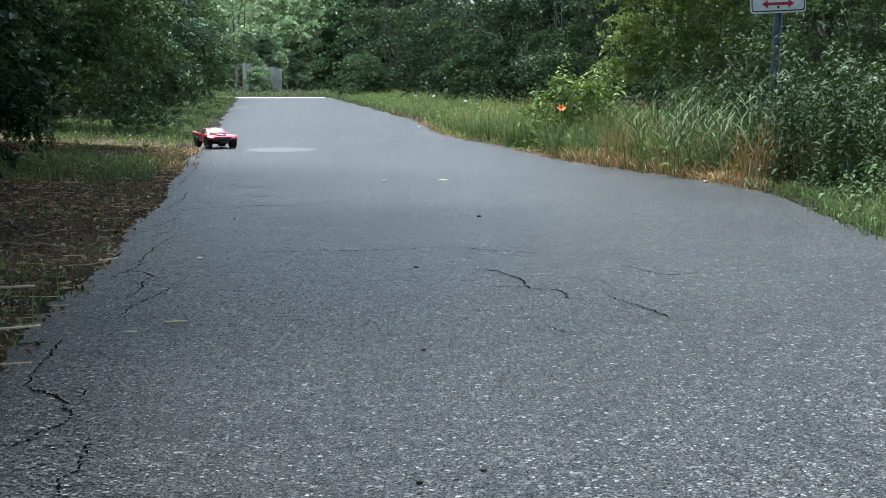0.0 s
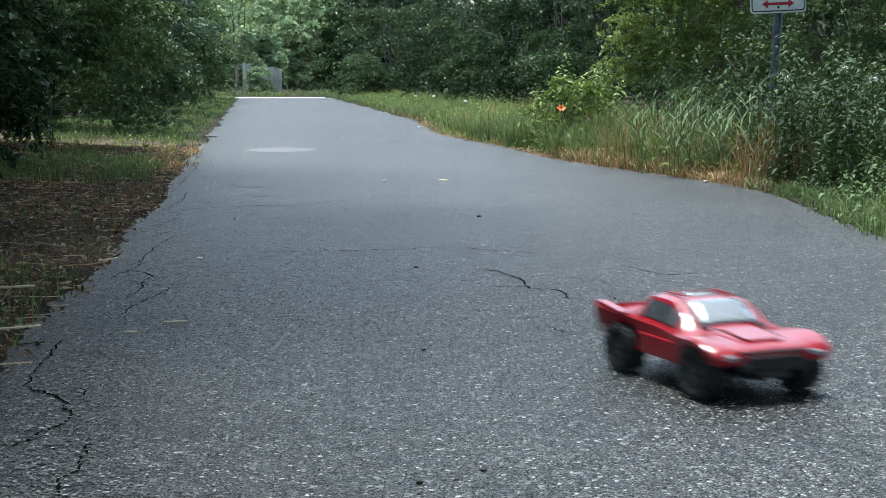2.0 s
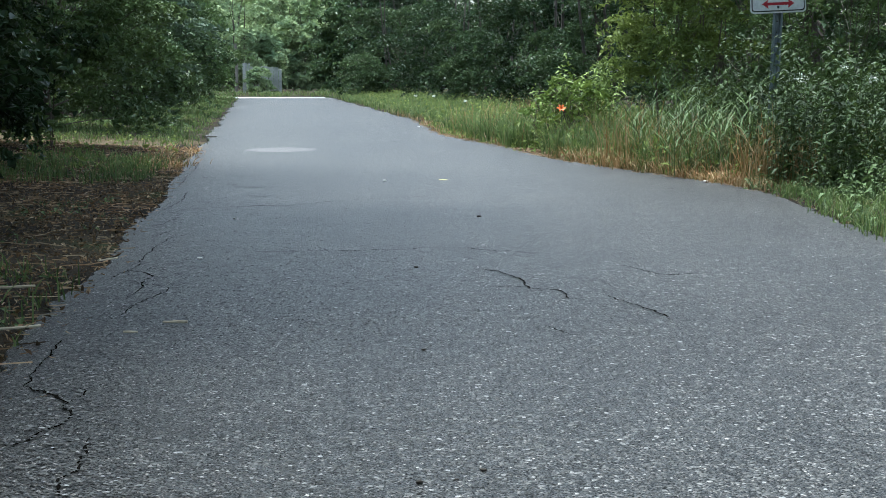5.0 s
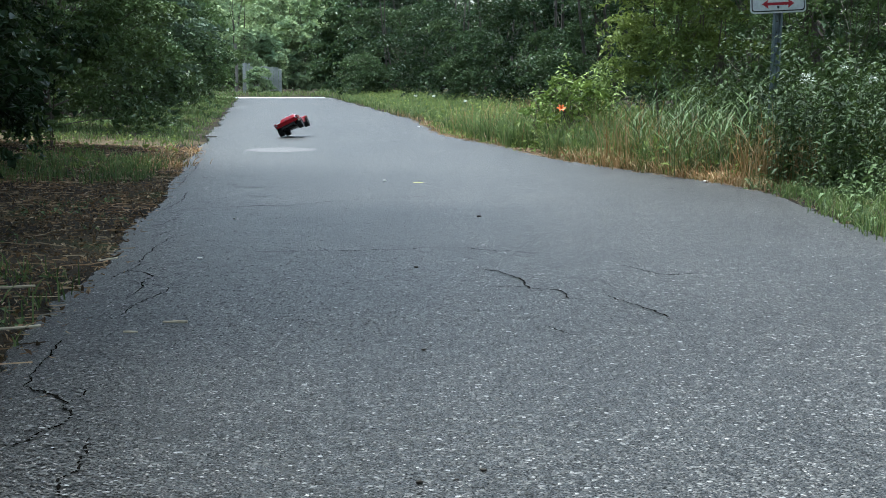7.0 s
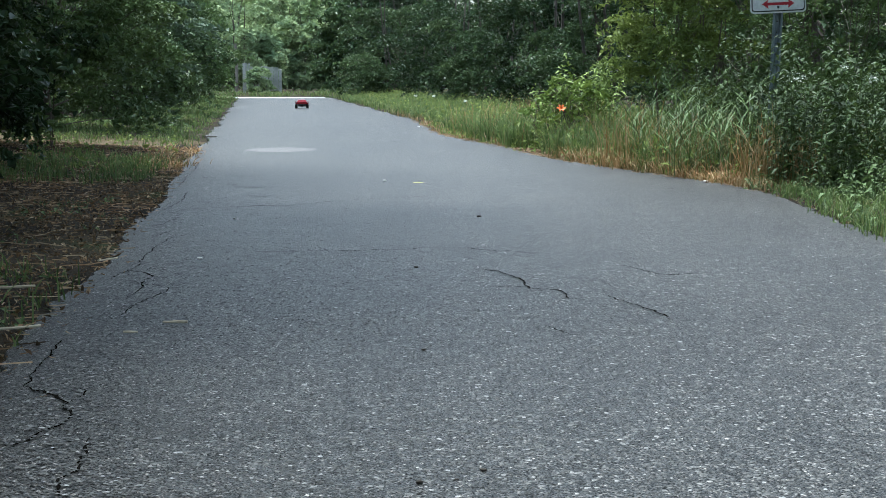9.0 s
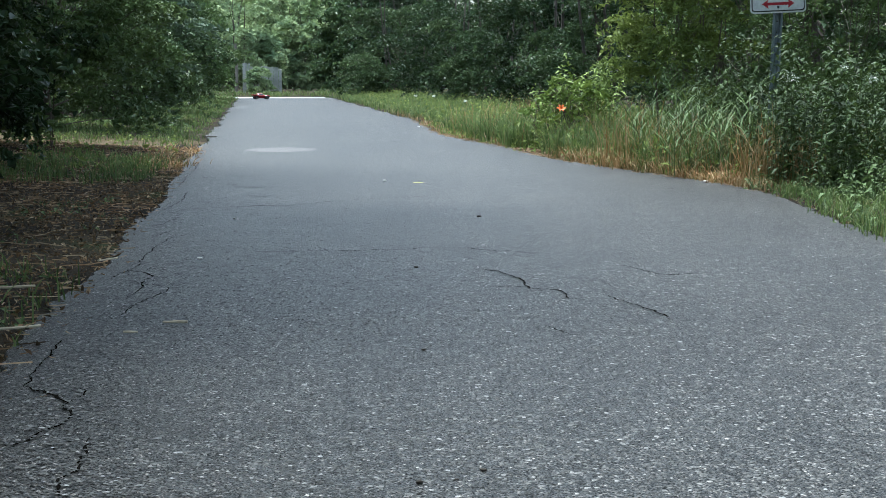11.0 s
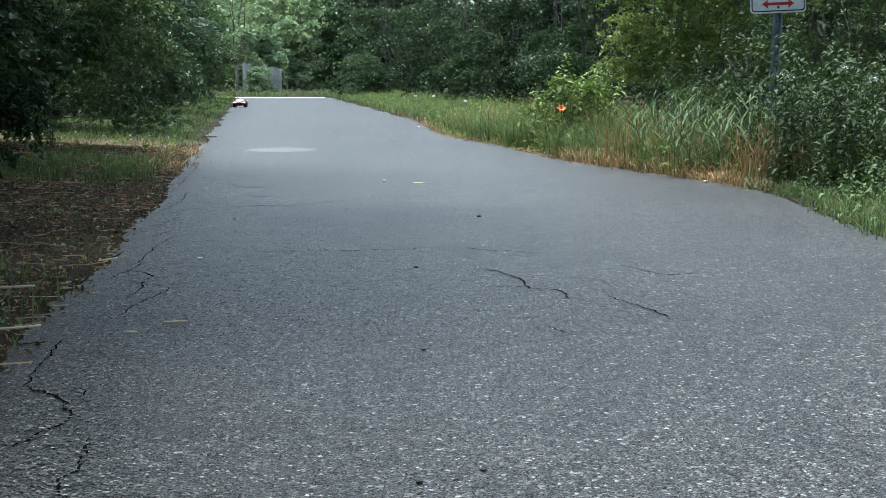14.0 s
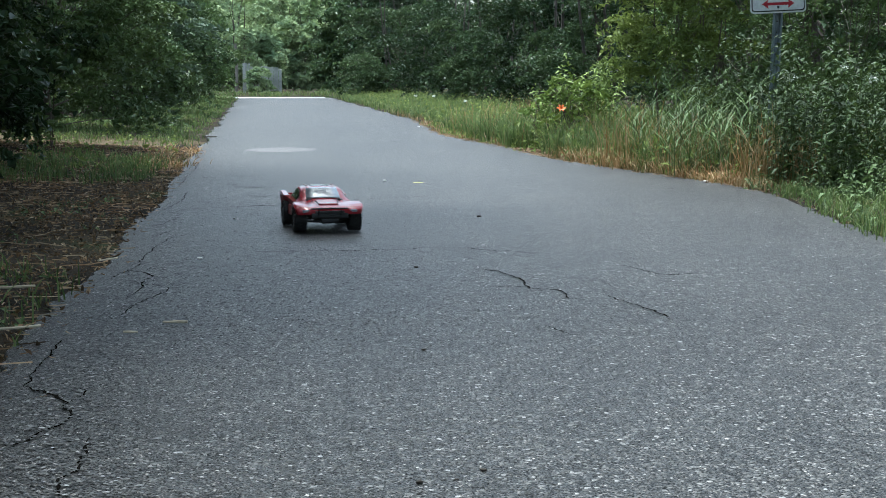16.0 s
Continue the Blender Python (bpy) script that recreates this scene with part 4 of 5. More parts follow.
def spray(rng, centres, dirs, size, aspect):
    """Leaves that point outwards along dirs and arch over."""
    n = len(centres)
    s = (size * rng.uniform(0.6, 1.25, n))[:, None]
    a = unit(np.concatenate([dirs, rng.normal(0.12, 0.35, (n, 1))], 1))
    side = unit(np.cross(a, np.array((0, 0, 1.0)) + 0.25 * rng.normal(size=(n, 3))))
    nor = np.cross(side, a)
    w = s * aspect * 0.5
    base = centres - a * s * 0.5
    m = centres + nor * s * 0.08
    tip = centres + a * s * 0.5 - np.array((0, 0, 1.0)) * s * 0.18
    l, r = m - side * w, m + side * w
    v = np.stack([base, l - nor * 0 + nor * w * 0.3, m, r + nor * w * 0.3, tip], 1).reshape(-1, 3)
    k = np.arange(n)[:, None] * 5
    f = np.concatenate([k + np.array([[0, 2, 1]]), k + np.array([[0, 3, 2]]), k + np.array([[1, 2, 4]]), k + np.array([[2, 3, 4]])], 1).reshape(-1, 3)
    return v, f


def reed_clump(x, y, n, h, seed, spread=0.22, label="tall green reed grass with arching blades"):
    """Reed grass: upright stalks, long arching blades leaving them alternately."""
    rng = np.random.default_rng(seed)
    root = empty("reed_grass", pose(x, y, ground_height(x, y)), label, "reed grass", "reeds on the verge")
    verts, faces = [], []
    for k in range(n):
        a, q = rng.uniform(0, math.tau), spread * math.sqrt(rng.uniform())
        b = np.array((q * math.cos(a), q * math.sin(a), -0.02))
        hh = h * rng.uniform(0.55, 1.1)
        t = b + np.array((rng.normal() * 0.09, rng.normal() * 0.09, hh))
        bm = bmesh.new()
        tube(bm, [tuple(b), tuple((b + t) / 2), tuple(t)], [0.0035, 0.003, 0.0015], 4)
        part("stalk", bm, MAT["stem"], root)
        for j in range(9):
            u = 0.22 + 0.78 * j / 9
            c = b + (t - b) * u
            g = j * 2.7 + rng.uniform(0, 1.0)
            d = np.array((math.cos(g), math.sin(g), 0))
            side = np.array((-math.sin(g), math.cos(g), 0)) 
            ln = h * rng.uniform(0.28, 0.5)
            w = rng.uniform(0.003, 0.0065)
            i0 = len(verts)
            for s, (fx, fz) in enumerate(((0, 0), (0.3, 0.30), (0.65, 0.45), (1.0, 0.38 - 0.3 * rng.uniform()))):
                p = c + d * ln * fx + np.array((0, 0, ln * fz))
                ww = w * (0.7, 1.0, 0.75, 0.05)[s]
                verts += [p - side * ww, p + side * ww]
            for s in range(3):
                faces.append((i0 + 2 * s, i0 + 2 * s + 1, i0 + 2 * s + 3, i0 + 2 * s + 2))
    mesh_object("blades", np.array(verts), faces, LEAF["weed"] if seed % 2 == 0 else LEAF["mid"], root)
    return root


def lily(x, y, h, seed):
    root = empty("day_lily", pose(x, y, ground_height(x, y)), "orange day lily bloom above green leaves", "flower")
    rng = np.random.default_rng(seed)
    bm = bmesh.new()
    tube(bm, [(0, 0, -0.02), (0.01, 0, h * 0.6), (0, -0.02, h)], [0.004, 0.0035, 0.003], 5)
    part("stem", bm, MAT["stem"], root)
    for k in range(6):
        a = k * math.tau / 6
        bm = bmesh.new()
        r = Matrix.Translation((0, -0.02, h)) @ Matrix.Rotation(0.9, 4, "X") @ Matrix.Rotation(a, 4, "Z")
        pts = [(0.0, 0.004, 0), (0.018, 0.010, 0.018), (0.034, 0.008, 0.022), (0.045, 0.002, 0.014)]
        rows = [[bm.verts.new(r @ Vector((x0, s * w, z0))) for s in (-1, 1)] for x0, w, z0 in pts]
        for p, q in zip(rows, rows[1:]):
            bm.faces.new((p[0], p[1], q[1], q[0]))
        part("petal", bm, MAT["orange"], root)


# ================= the place =================
build_ground()
road = build_road()
build_aggregate()
bm = bmesh.new()
box(bm, (-5.6, 51.3, -0.04), (3.6, 1.3, 0.10), 0.02)
strip = part("pavement", bm, MAT["concrete"])
tagged(strip, "pale concrete crossing strip at the path's far end", "pavement", kind="structure")
crack([(-0.822, 2.77), (-0.784, 2.82), (-0.759, 2.92), (-0.754, 3.03), (-0.782, 3.16), (-0.831, 3.23), (-0.928, 3.33)], 0.0050, 500, road)
crack([(-0.784, 3.16), (-0.776, 3.24), (-0.796, 3.33)], 0.0045, 501, road)
crack([(-0.613, 2.43), (-0.634, 2.49), (-0.656, 2.53), (-0.641, 2.59), (-0.647, 2.67), (-0.661, 2.75), (-0.672, 2.84)], 0.0055, 502, road)
crack([(-0.928, 3.33), (-0.954, 3.51), (-0.965, 3.62), (-0.989, 3.96)], 0.0040, 503, road)
crack([(-0.931, 4.31), (-0.924, 4.55), (-0.892, 4.79), (-0.890, 5.00)], 0.0040, 504, road)
crack([(-0.989, 4.71), (-0.980, 4.95), (-1.018, 5.10), (-0.995, 5.16), (-1.054, 5.33), (-1.116, 5.38), (-1.135, 5.13)], 0.0045, 505, road)
crack([(-1.054, 5.33), (-1.054, 5.47), (-0.956, 5.59)], 0.0030, 506, road)
crack([(-1.023, 5.41), (-0.907, 5.47), (-0.827, 5.47)], 0.0020, 507, road)
crack([(-1.116, 5.38), (-1.122, 5.56), (-1.145, 5.83), (-1.145, 6.00), (-1.159, 6.18), (-1.159, 6.54)], 0.0045, 508, road)
crack([(-1.299, 6.42), (-1.243, 6.49), (-1.206, 6.81)], 0.0040, 509, road)
crack([(-1.358, 6.99), (-1.305, 7.10), (-1.291, 7.45)], 0.0040, 510, road)
crack([(-1.453, 7.83), (-1.447, 8.08), (-1.461, 8.57), (-1.530, 9.08)], 0.0040, 511, road)
crack([(-1.652, 9.56), (-1.775, 10.55), (-1.843, 11.33), (-1.984, 12.40)], 0.0040, 512, road)
crack([(-0.759, 5.92), (-0.587, 5.96), (-0.370, 5.98), (-0.302, 6.00), (-0.153, 6.02), (-0.032, 6.12), (0.100, 6.08), (0.159, 6.00), (0.256, 5.98), (0.361, 5.86)], 0.0038, 513, road)
crack([(-0.383, 5.98), (-0.344, 6.00), (-0.300, 6.00)], 0.0060, 514, road)
crack([(0.134, 5.44), (0.210, 5.30), (0.268, 5.06), (0.286, 4.91), (0.372, 4.86), (0.397, 4.68), (0.440, 4.63)], 0.0045, 515, road)
crack([(0.140, 4.92), (0.215, 4.95), (0.286, 4.91)], 0.0020, 516, road)
crack([(0.511, 4.74), (0.613, 4.42), (0.653, 4.24)], 0.0040, 517, road)
crack([(0.275, 4.17), (0.328, 4.05), (0.355, 3.97)], 0.0030, 518, road)
crack([(-0.803, 8.19), (-0.575, 8.41), (-0.273, 8.65), (-0.046, 8.78)], 0.0045, 519, road)
crack([(-1.386, 7.87), (-1.058, 8.04), (-0.681, 8.19)], 0.0045, 520, road)
crack([(0.649, 5.51), (0.772, 5.22), (0.939, 5.28)], 0.0032, 521, road)
crack([(-1.639, 10.43), (-1.584, 10.37), (-1.546, 10.43)], 0.0090, 522, road)
crack([(-1.451, 10.55), (-1.386, 10.49), (-1.337, 10.55)], 0.0090, 523, road)
crack([(-1.319, 9.51), (-1.181, 9.46), (-1.055, 9.51)], 0.0090, 524, road)
crack([(-1.121, 8.78), (-1.051, 8.73), (-0.991, 8.78)], 0.0090, 525, road)
crack([(-1.022, 8.11), (-0.980, 8.08), (-0.947, 8.11)], 0.0090, 526, road)
crack([(-0.326, 14.23), (-0.232, 14.12), (-0.142, 14.23)], 0.0090, 527, road)
crack([(-1.383, 9.76), (-1.325, 9.71), (-1.282, 9.76)], 0.0090, 528, road)
crack([(-0.569, 16.38), (-0.519, 16.23), (-0.478, 16.38)], 0.0090, 529, road)
crack([(-0.587, 10.99), (-0.543, 10.93), (-0.505, 10.99)], 0.0090, 530, road)
crack([(1.376, 9.36), (1.395, 9.31), (1.428, 9.36)], 0.0090, 531, road)
rng1 = random.Random(77)
for x, y, s, m in ((0.177, 7.45, 0.011, "dark_twig"), (-0.097, 5.44, 0.008, "dark_twig"), (-0.04, 2.51, 0.0065, "dark_twig"), (0.07, 2.59, 0.006, "dark_twig"), (0.023, 2.53, 0.004, "dark_twig"),
                   (-0.048, 3.77, 0.006, "dark_twig"), (-0.916, 5.70, 0.010, "pale_chip"), (-1.006, 7.33, 0.008, "pale_chip"), (-0.383, 10.03, 0.013, "pale_chip"), (1.716, 9.97, 0.014, "pale_chip"), (-0.334, 21.05, 0.018, "pale_chip")):
    bm = bmesh.new()
    bmesh.ops.create_icosphere(bm, subdivisions=2, radius=s, matrix=Matrix.Diagonal((1.05, 0.8, 0.45, 1)))
    for v in bm.verts:
        v.co *= 1 + rng1.uniform(-0.22, 0.22)
    ob = part("clod" if m == "dark_twig" else "pebble", bm, MAT[m])
    ob.matrix_basis = pose(x, y, s * 0.35 + 0.0005, 0, 0, rng1.uniform(-15, 15))
    tagged(ob, "dark clod of earth on asphalt" if m == "dark_twig" else "small pale chip lying on asphalt", "clod" if m == "dark_twig" else "pebble")
trail = draped_patch("trodden_soil", -3.75, 16.0, 1.15, 1.5, MAT["tan_soil"], 12)
tagged(trail, "trodden sandy soil where a side trail leaves", "ground", kind="structure")
build_sign()
build_fence()
build_pole()

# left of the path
# the first two take deep tones, which carry their shade
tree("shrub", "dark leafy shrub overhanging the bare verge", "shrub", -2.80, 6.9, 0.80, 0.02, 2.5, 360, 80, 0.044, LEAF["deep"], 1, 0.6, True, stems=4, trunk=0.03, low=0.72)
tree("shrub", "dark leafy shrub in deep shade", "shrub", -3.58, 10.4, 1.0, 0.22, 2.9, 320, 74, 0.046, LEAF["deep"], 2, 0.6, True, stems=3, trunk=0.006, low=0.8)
tree("shrub", "green shrub with light leaves overhanging the grass", "shrub", -3.50, 14.0, 0.90, 0.20, 3.0, 340, 80, 0.042, LEAF["mid"], 3, 0.6, True, stems=3, trunk=0.005, low=0.8)
for i, y in enumerate((18.0, 22.5, 27.5, 33.0, 39.0, 45.5)):
    r = 1.35 + 0.08 * i
    tree("tree", "broadleaf tree with dense green foliage to the ground", "tree", left_edge(y) - 0.75 - r * 0.86, y, r, 0.15, 4.6 + 0.3 * i,
         300, 76, 0.062 + 0.007 * i, LEAF[("dark", "dark", "grey", "dark", "mid", "mid")[i]], 10 + i, 0.6, low=0.80, stems=2, trunk=0.04, group="trees along the left of the path", tuft=0.27, fill=1.8)
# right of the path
# deep tones paint the dark voids between the lit crowns
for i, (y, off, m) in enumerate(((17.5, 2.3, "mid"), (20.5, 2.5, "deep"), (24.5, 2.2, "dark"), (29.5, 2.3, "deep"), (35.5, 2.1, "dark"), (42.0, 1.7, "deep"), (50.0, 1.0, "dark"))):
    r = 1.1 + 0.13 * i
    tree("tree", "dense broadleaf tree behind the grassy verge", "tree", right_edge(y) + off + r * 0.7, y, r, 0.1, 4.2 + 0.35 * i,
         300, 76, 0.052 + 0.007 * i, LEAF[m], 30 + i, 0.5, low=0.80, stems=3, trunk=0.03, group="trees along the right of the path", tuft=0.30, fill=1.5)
tree("shrub", "yellow-green shrub with narrow leaves", "shrub", 2.05, 13.3, 0.66, 0.42, 2.6, 300, 56, 0.05, LEAF["yellow"], 41, 0.4, low=0.85, stems=5, trunk=0.009)
tree("shrub", "green shrub with narrow leaves behind tall weeds", "shrub", 3.35, 12.6, 0.8, 0.15, 2.6, 260, 56, 0.05, LEAF["mid"], 42, 0.4, low=0.85, stems=5, trunk=0.009)
tree("shrub", "green shrub with narrow leaves behind tall weeds", "shrub", 4.2, 11.2, 0.9, 0.15, 2.6, 220, 56, 0.05, LEAF["dark"], 43, 0.4, low=0.85, stems=5, trunk=0.009)
# a second row closes the woods behind
for i, y in enumerate((5.0, 11.0, 17.5, 25.0, 33.0, 42.0, 52.0)):
    for side in (-1, 1):
        if side > 0 and y < 9:
            continue
        x = left_edge(y) - 5.0 - 0.05 * y if side < 0 else right_edge(y) + 5.6 + 0.05 * y
        tree("tree", "tall tree deep in the wood", "tree", x, y, 2.3, 0.2, 6.5, 190, 62, 0.11 + 0.001 * y, LEAF["dark"], 130 + 2 * i + (side > 0), 0.6, low=0.75, stems=2, trunk=0.1, group="trees in the wood")
# beyond the crossing: haze is put into the pale leaf tones
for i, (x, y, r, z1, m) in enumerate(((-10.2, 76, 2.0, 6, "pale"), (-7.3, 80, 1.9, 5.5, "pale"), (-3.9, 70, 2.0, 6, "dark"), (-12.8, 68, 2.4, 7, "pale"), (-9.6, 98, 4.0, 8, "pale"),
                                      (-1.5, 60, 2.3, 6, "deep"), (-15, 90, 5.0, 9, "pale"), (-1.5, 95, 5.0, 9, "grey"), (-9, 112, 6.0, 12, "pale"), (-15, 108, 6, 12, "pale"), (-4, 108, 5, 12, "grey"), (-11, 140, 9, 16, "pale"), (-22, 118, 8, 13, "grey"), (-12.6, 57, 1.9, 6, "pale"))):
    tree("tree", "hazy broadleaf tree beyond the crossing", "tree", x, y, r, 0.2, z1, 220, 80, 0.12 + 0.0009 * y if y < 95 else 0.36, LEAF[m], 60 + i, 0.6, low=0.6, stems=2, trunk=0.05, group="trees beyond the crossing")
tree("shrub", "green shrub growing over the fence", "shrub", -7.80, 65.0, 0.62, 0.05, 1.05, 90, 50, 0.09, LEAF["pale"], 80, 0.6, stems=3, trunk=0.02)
# unseen crowns above the view, added to shade the near asphalt and left verge
for i, (x, y, r) in enumerate(((-3.2, 7.0, 2.9), (-3.7, 2.0, 2.9), (4.6, 2.7, 3.0), (3.9, -2.2, 3.2), (-3.4, -2.8, 3.1), (-4.5, 11.2, 2.6))):
    tree("tree", "tall unseen tree added to shade the near path", "tree", x, y, r, 2.9, 8.5, 300, 46, 0.17, LEAF["dark"], 170 + i, 0.6, low=0.5, trunk=0.09, group="trees overhanging the path")
# behind and beside the camera: unseen trees added for reflections in the truck
for i, (x, y) in enumerate(((-5.6, 2.0), (-7.5, -5), (-8.5, -13), (7.2, 6.0), (8.6, -1.0), (9.2, -9), (1.0, -34), (-7, -26), (9, -24))):
    tree("tree", "unseen broadleaf tree added around the camera", "tree", x, y, 1.9, 0.3, 5.0, 230, 24, 0.17, LEAF["mid"], 90 + i, 0.6, low=0.3, stems=2, trunk=0.08, group="trees along the path")

# right verge: reeds, weeds, flowers
rng0 = random.Random(8)
for i in range(15):
    y = rng0.uniform(10.2, 12.2)
    reed_clump(right_edge(y) + 0.45 + rng0.uniform(0.0, 1.2) + 0.1 * i / 26, y, 9, rng0.uniform(0.45, 0.74), 100 + i)
for i in range(34):
    y = rng0.uniform(8.6, 11.8)
    x = right_edge(y) + rng0.uniform(0.75, 2.3)
    weed(x, y, rng0.uniform(0.5, 1.15), 7, 0.085, LEAF["weed"], 200 + i, "tall leafy green weed on the verge", group="weeds on the verge")
for i in range(30):
    y = rng0.uniform(6.2, 9.8)
    x = right_edge(y) + 0.25 + rng0.uniform(0.05, 0.9) + 0.55 * math.exp(-((y - 9.2) / 2.2) ** 2)
    weed(x, y, rng0.uniform(0.10, 0.30), 6, 0.07, LEAF["mid"], 260 + i, "low green weed at the asphalt's edge", spread=0.14, aspect=0.35, group="low weeds on the verge")
tree("shrub", "low bright green shrub with broad leaves", "shrub", 1.18, 14.7, 0.40, 0.05, 0.66, 26, 22, 0.062, LEAF["bright"], 44, 0.42, True, low=0.5, stems=6, trunk=0.010)
for i in range(13):
    weed(1.30 + rng0.uniform(-0.36, 0.36), 14.9 + rng0.uniform(-0.2, 0.3), rng0.uniform(0.6, 0.95), 4, 0.10, LEAF["bright"], 300 + i, "tall leafy bright green plant on the verge", aspect=0.3, group="tall leafy plants")
for i in range(60):
    y = rng0.uniform(5.8, 9.4)
    x = right_edge(y) + 0.52 * math.exp(-((y - 9.2) / 2.2) ** 2) + rng0.uniform(0.03, 0.95)
    d = x - right_edge(y)
    weed(x, y, rng0.uniform(0.05, 0.12) + 0.16 * d, 5, 0.06, LEAF["mid"], 600 + i, "low green weed at the asphalt's edge", spread=0.13, aspect=0.4, group="low weeds on the verge")
build_grass()
build_litter()
lily(1.08, 14.0, 0.40, 5)
for i, (x, y, h, r) in enumerate(((2.9, 10.2, 0.68, 0.030), (3.05, 10.9, 0.45, 0.03), (0.36, 25.5, 0.30, 0.032), (-0.62, 33, 0.30, 0.035), (-0.2, 30, 0.33, 0.03), (2.55, 9.8, 0.75, 0.025))):
    umbel(x, y, h, r, 400 + i)
blown_umbel = umbel(2.32, 10.35, 0.70, 0.062, 420)

# sticks and chips
stick(-1.247, 5.63, 0.11, 62, 0.0042, MAT["twig"], 1, "pale peeled stick beside the asphalt")
stick(-1.33, 4.72, 0.11, 24, 0.0042, MAT["twig"], 2, "pale dry stalk on the verge", 0.03)
stick(-1.107, 3.94, 0.11, 30, 0.0042, MAT["twig"], 3, "pale dry stalk on the verge", 0.03)
stick(-0.741, 4.17, 0.068, 2, 0.0045, MAT["twig"], 4, "short pale stick on asphalt")
stick(-0.83, 4.00, 0.038, 2, 0.004, MAT["twig"], 5, "short grey stick on asphalt")
dragged_stick = stick(-2.66, 17.4, 0.17, 0, 0.008, MAT["dark_twig"], 6, "dark twig lying on asphalt")
road_leaf = flat_blob("fallen_leaf", 0, 0, 0.016, 0.026, 0.010, MAT["yellow_leaf"], 9, thick=0.002)
tagged(road_leaf, "small pale yellow leaf lying on asphalt", "leaf")
for i in range(44):
    y = rng0.uniform(3.3, 5.2) if i < 18 else rng0.uniform(5.8, 9.0)
    weed(left_edge(y) - rng0.uniform(0.06, 0.42) - (0.3 if i >= 30 else 0), y, rng0.uniform(0.03, 0.08), 4, 0.05, LEAF["mid"], 340 + i, "small green seedling among dead leaves", "seedling", 0.06, 0.45, "seedlings on the bare verge")
truck, wheels = build_truck()

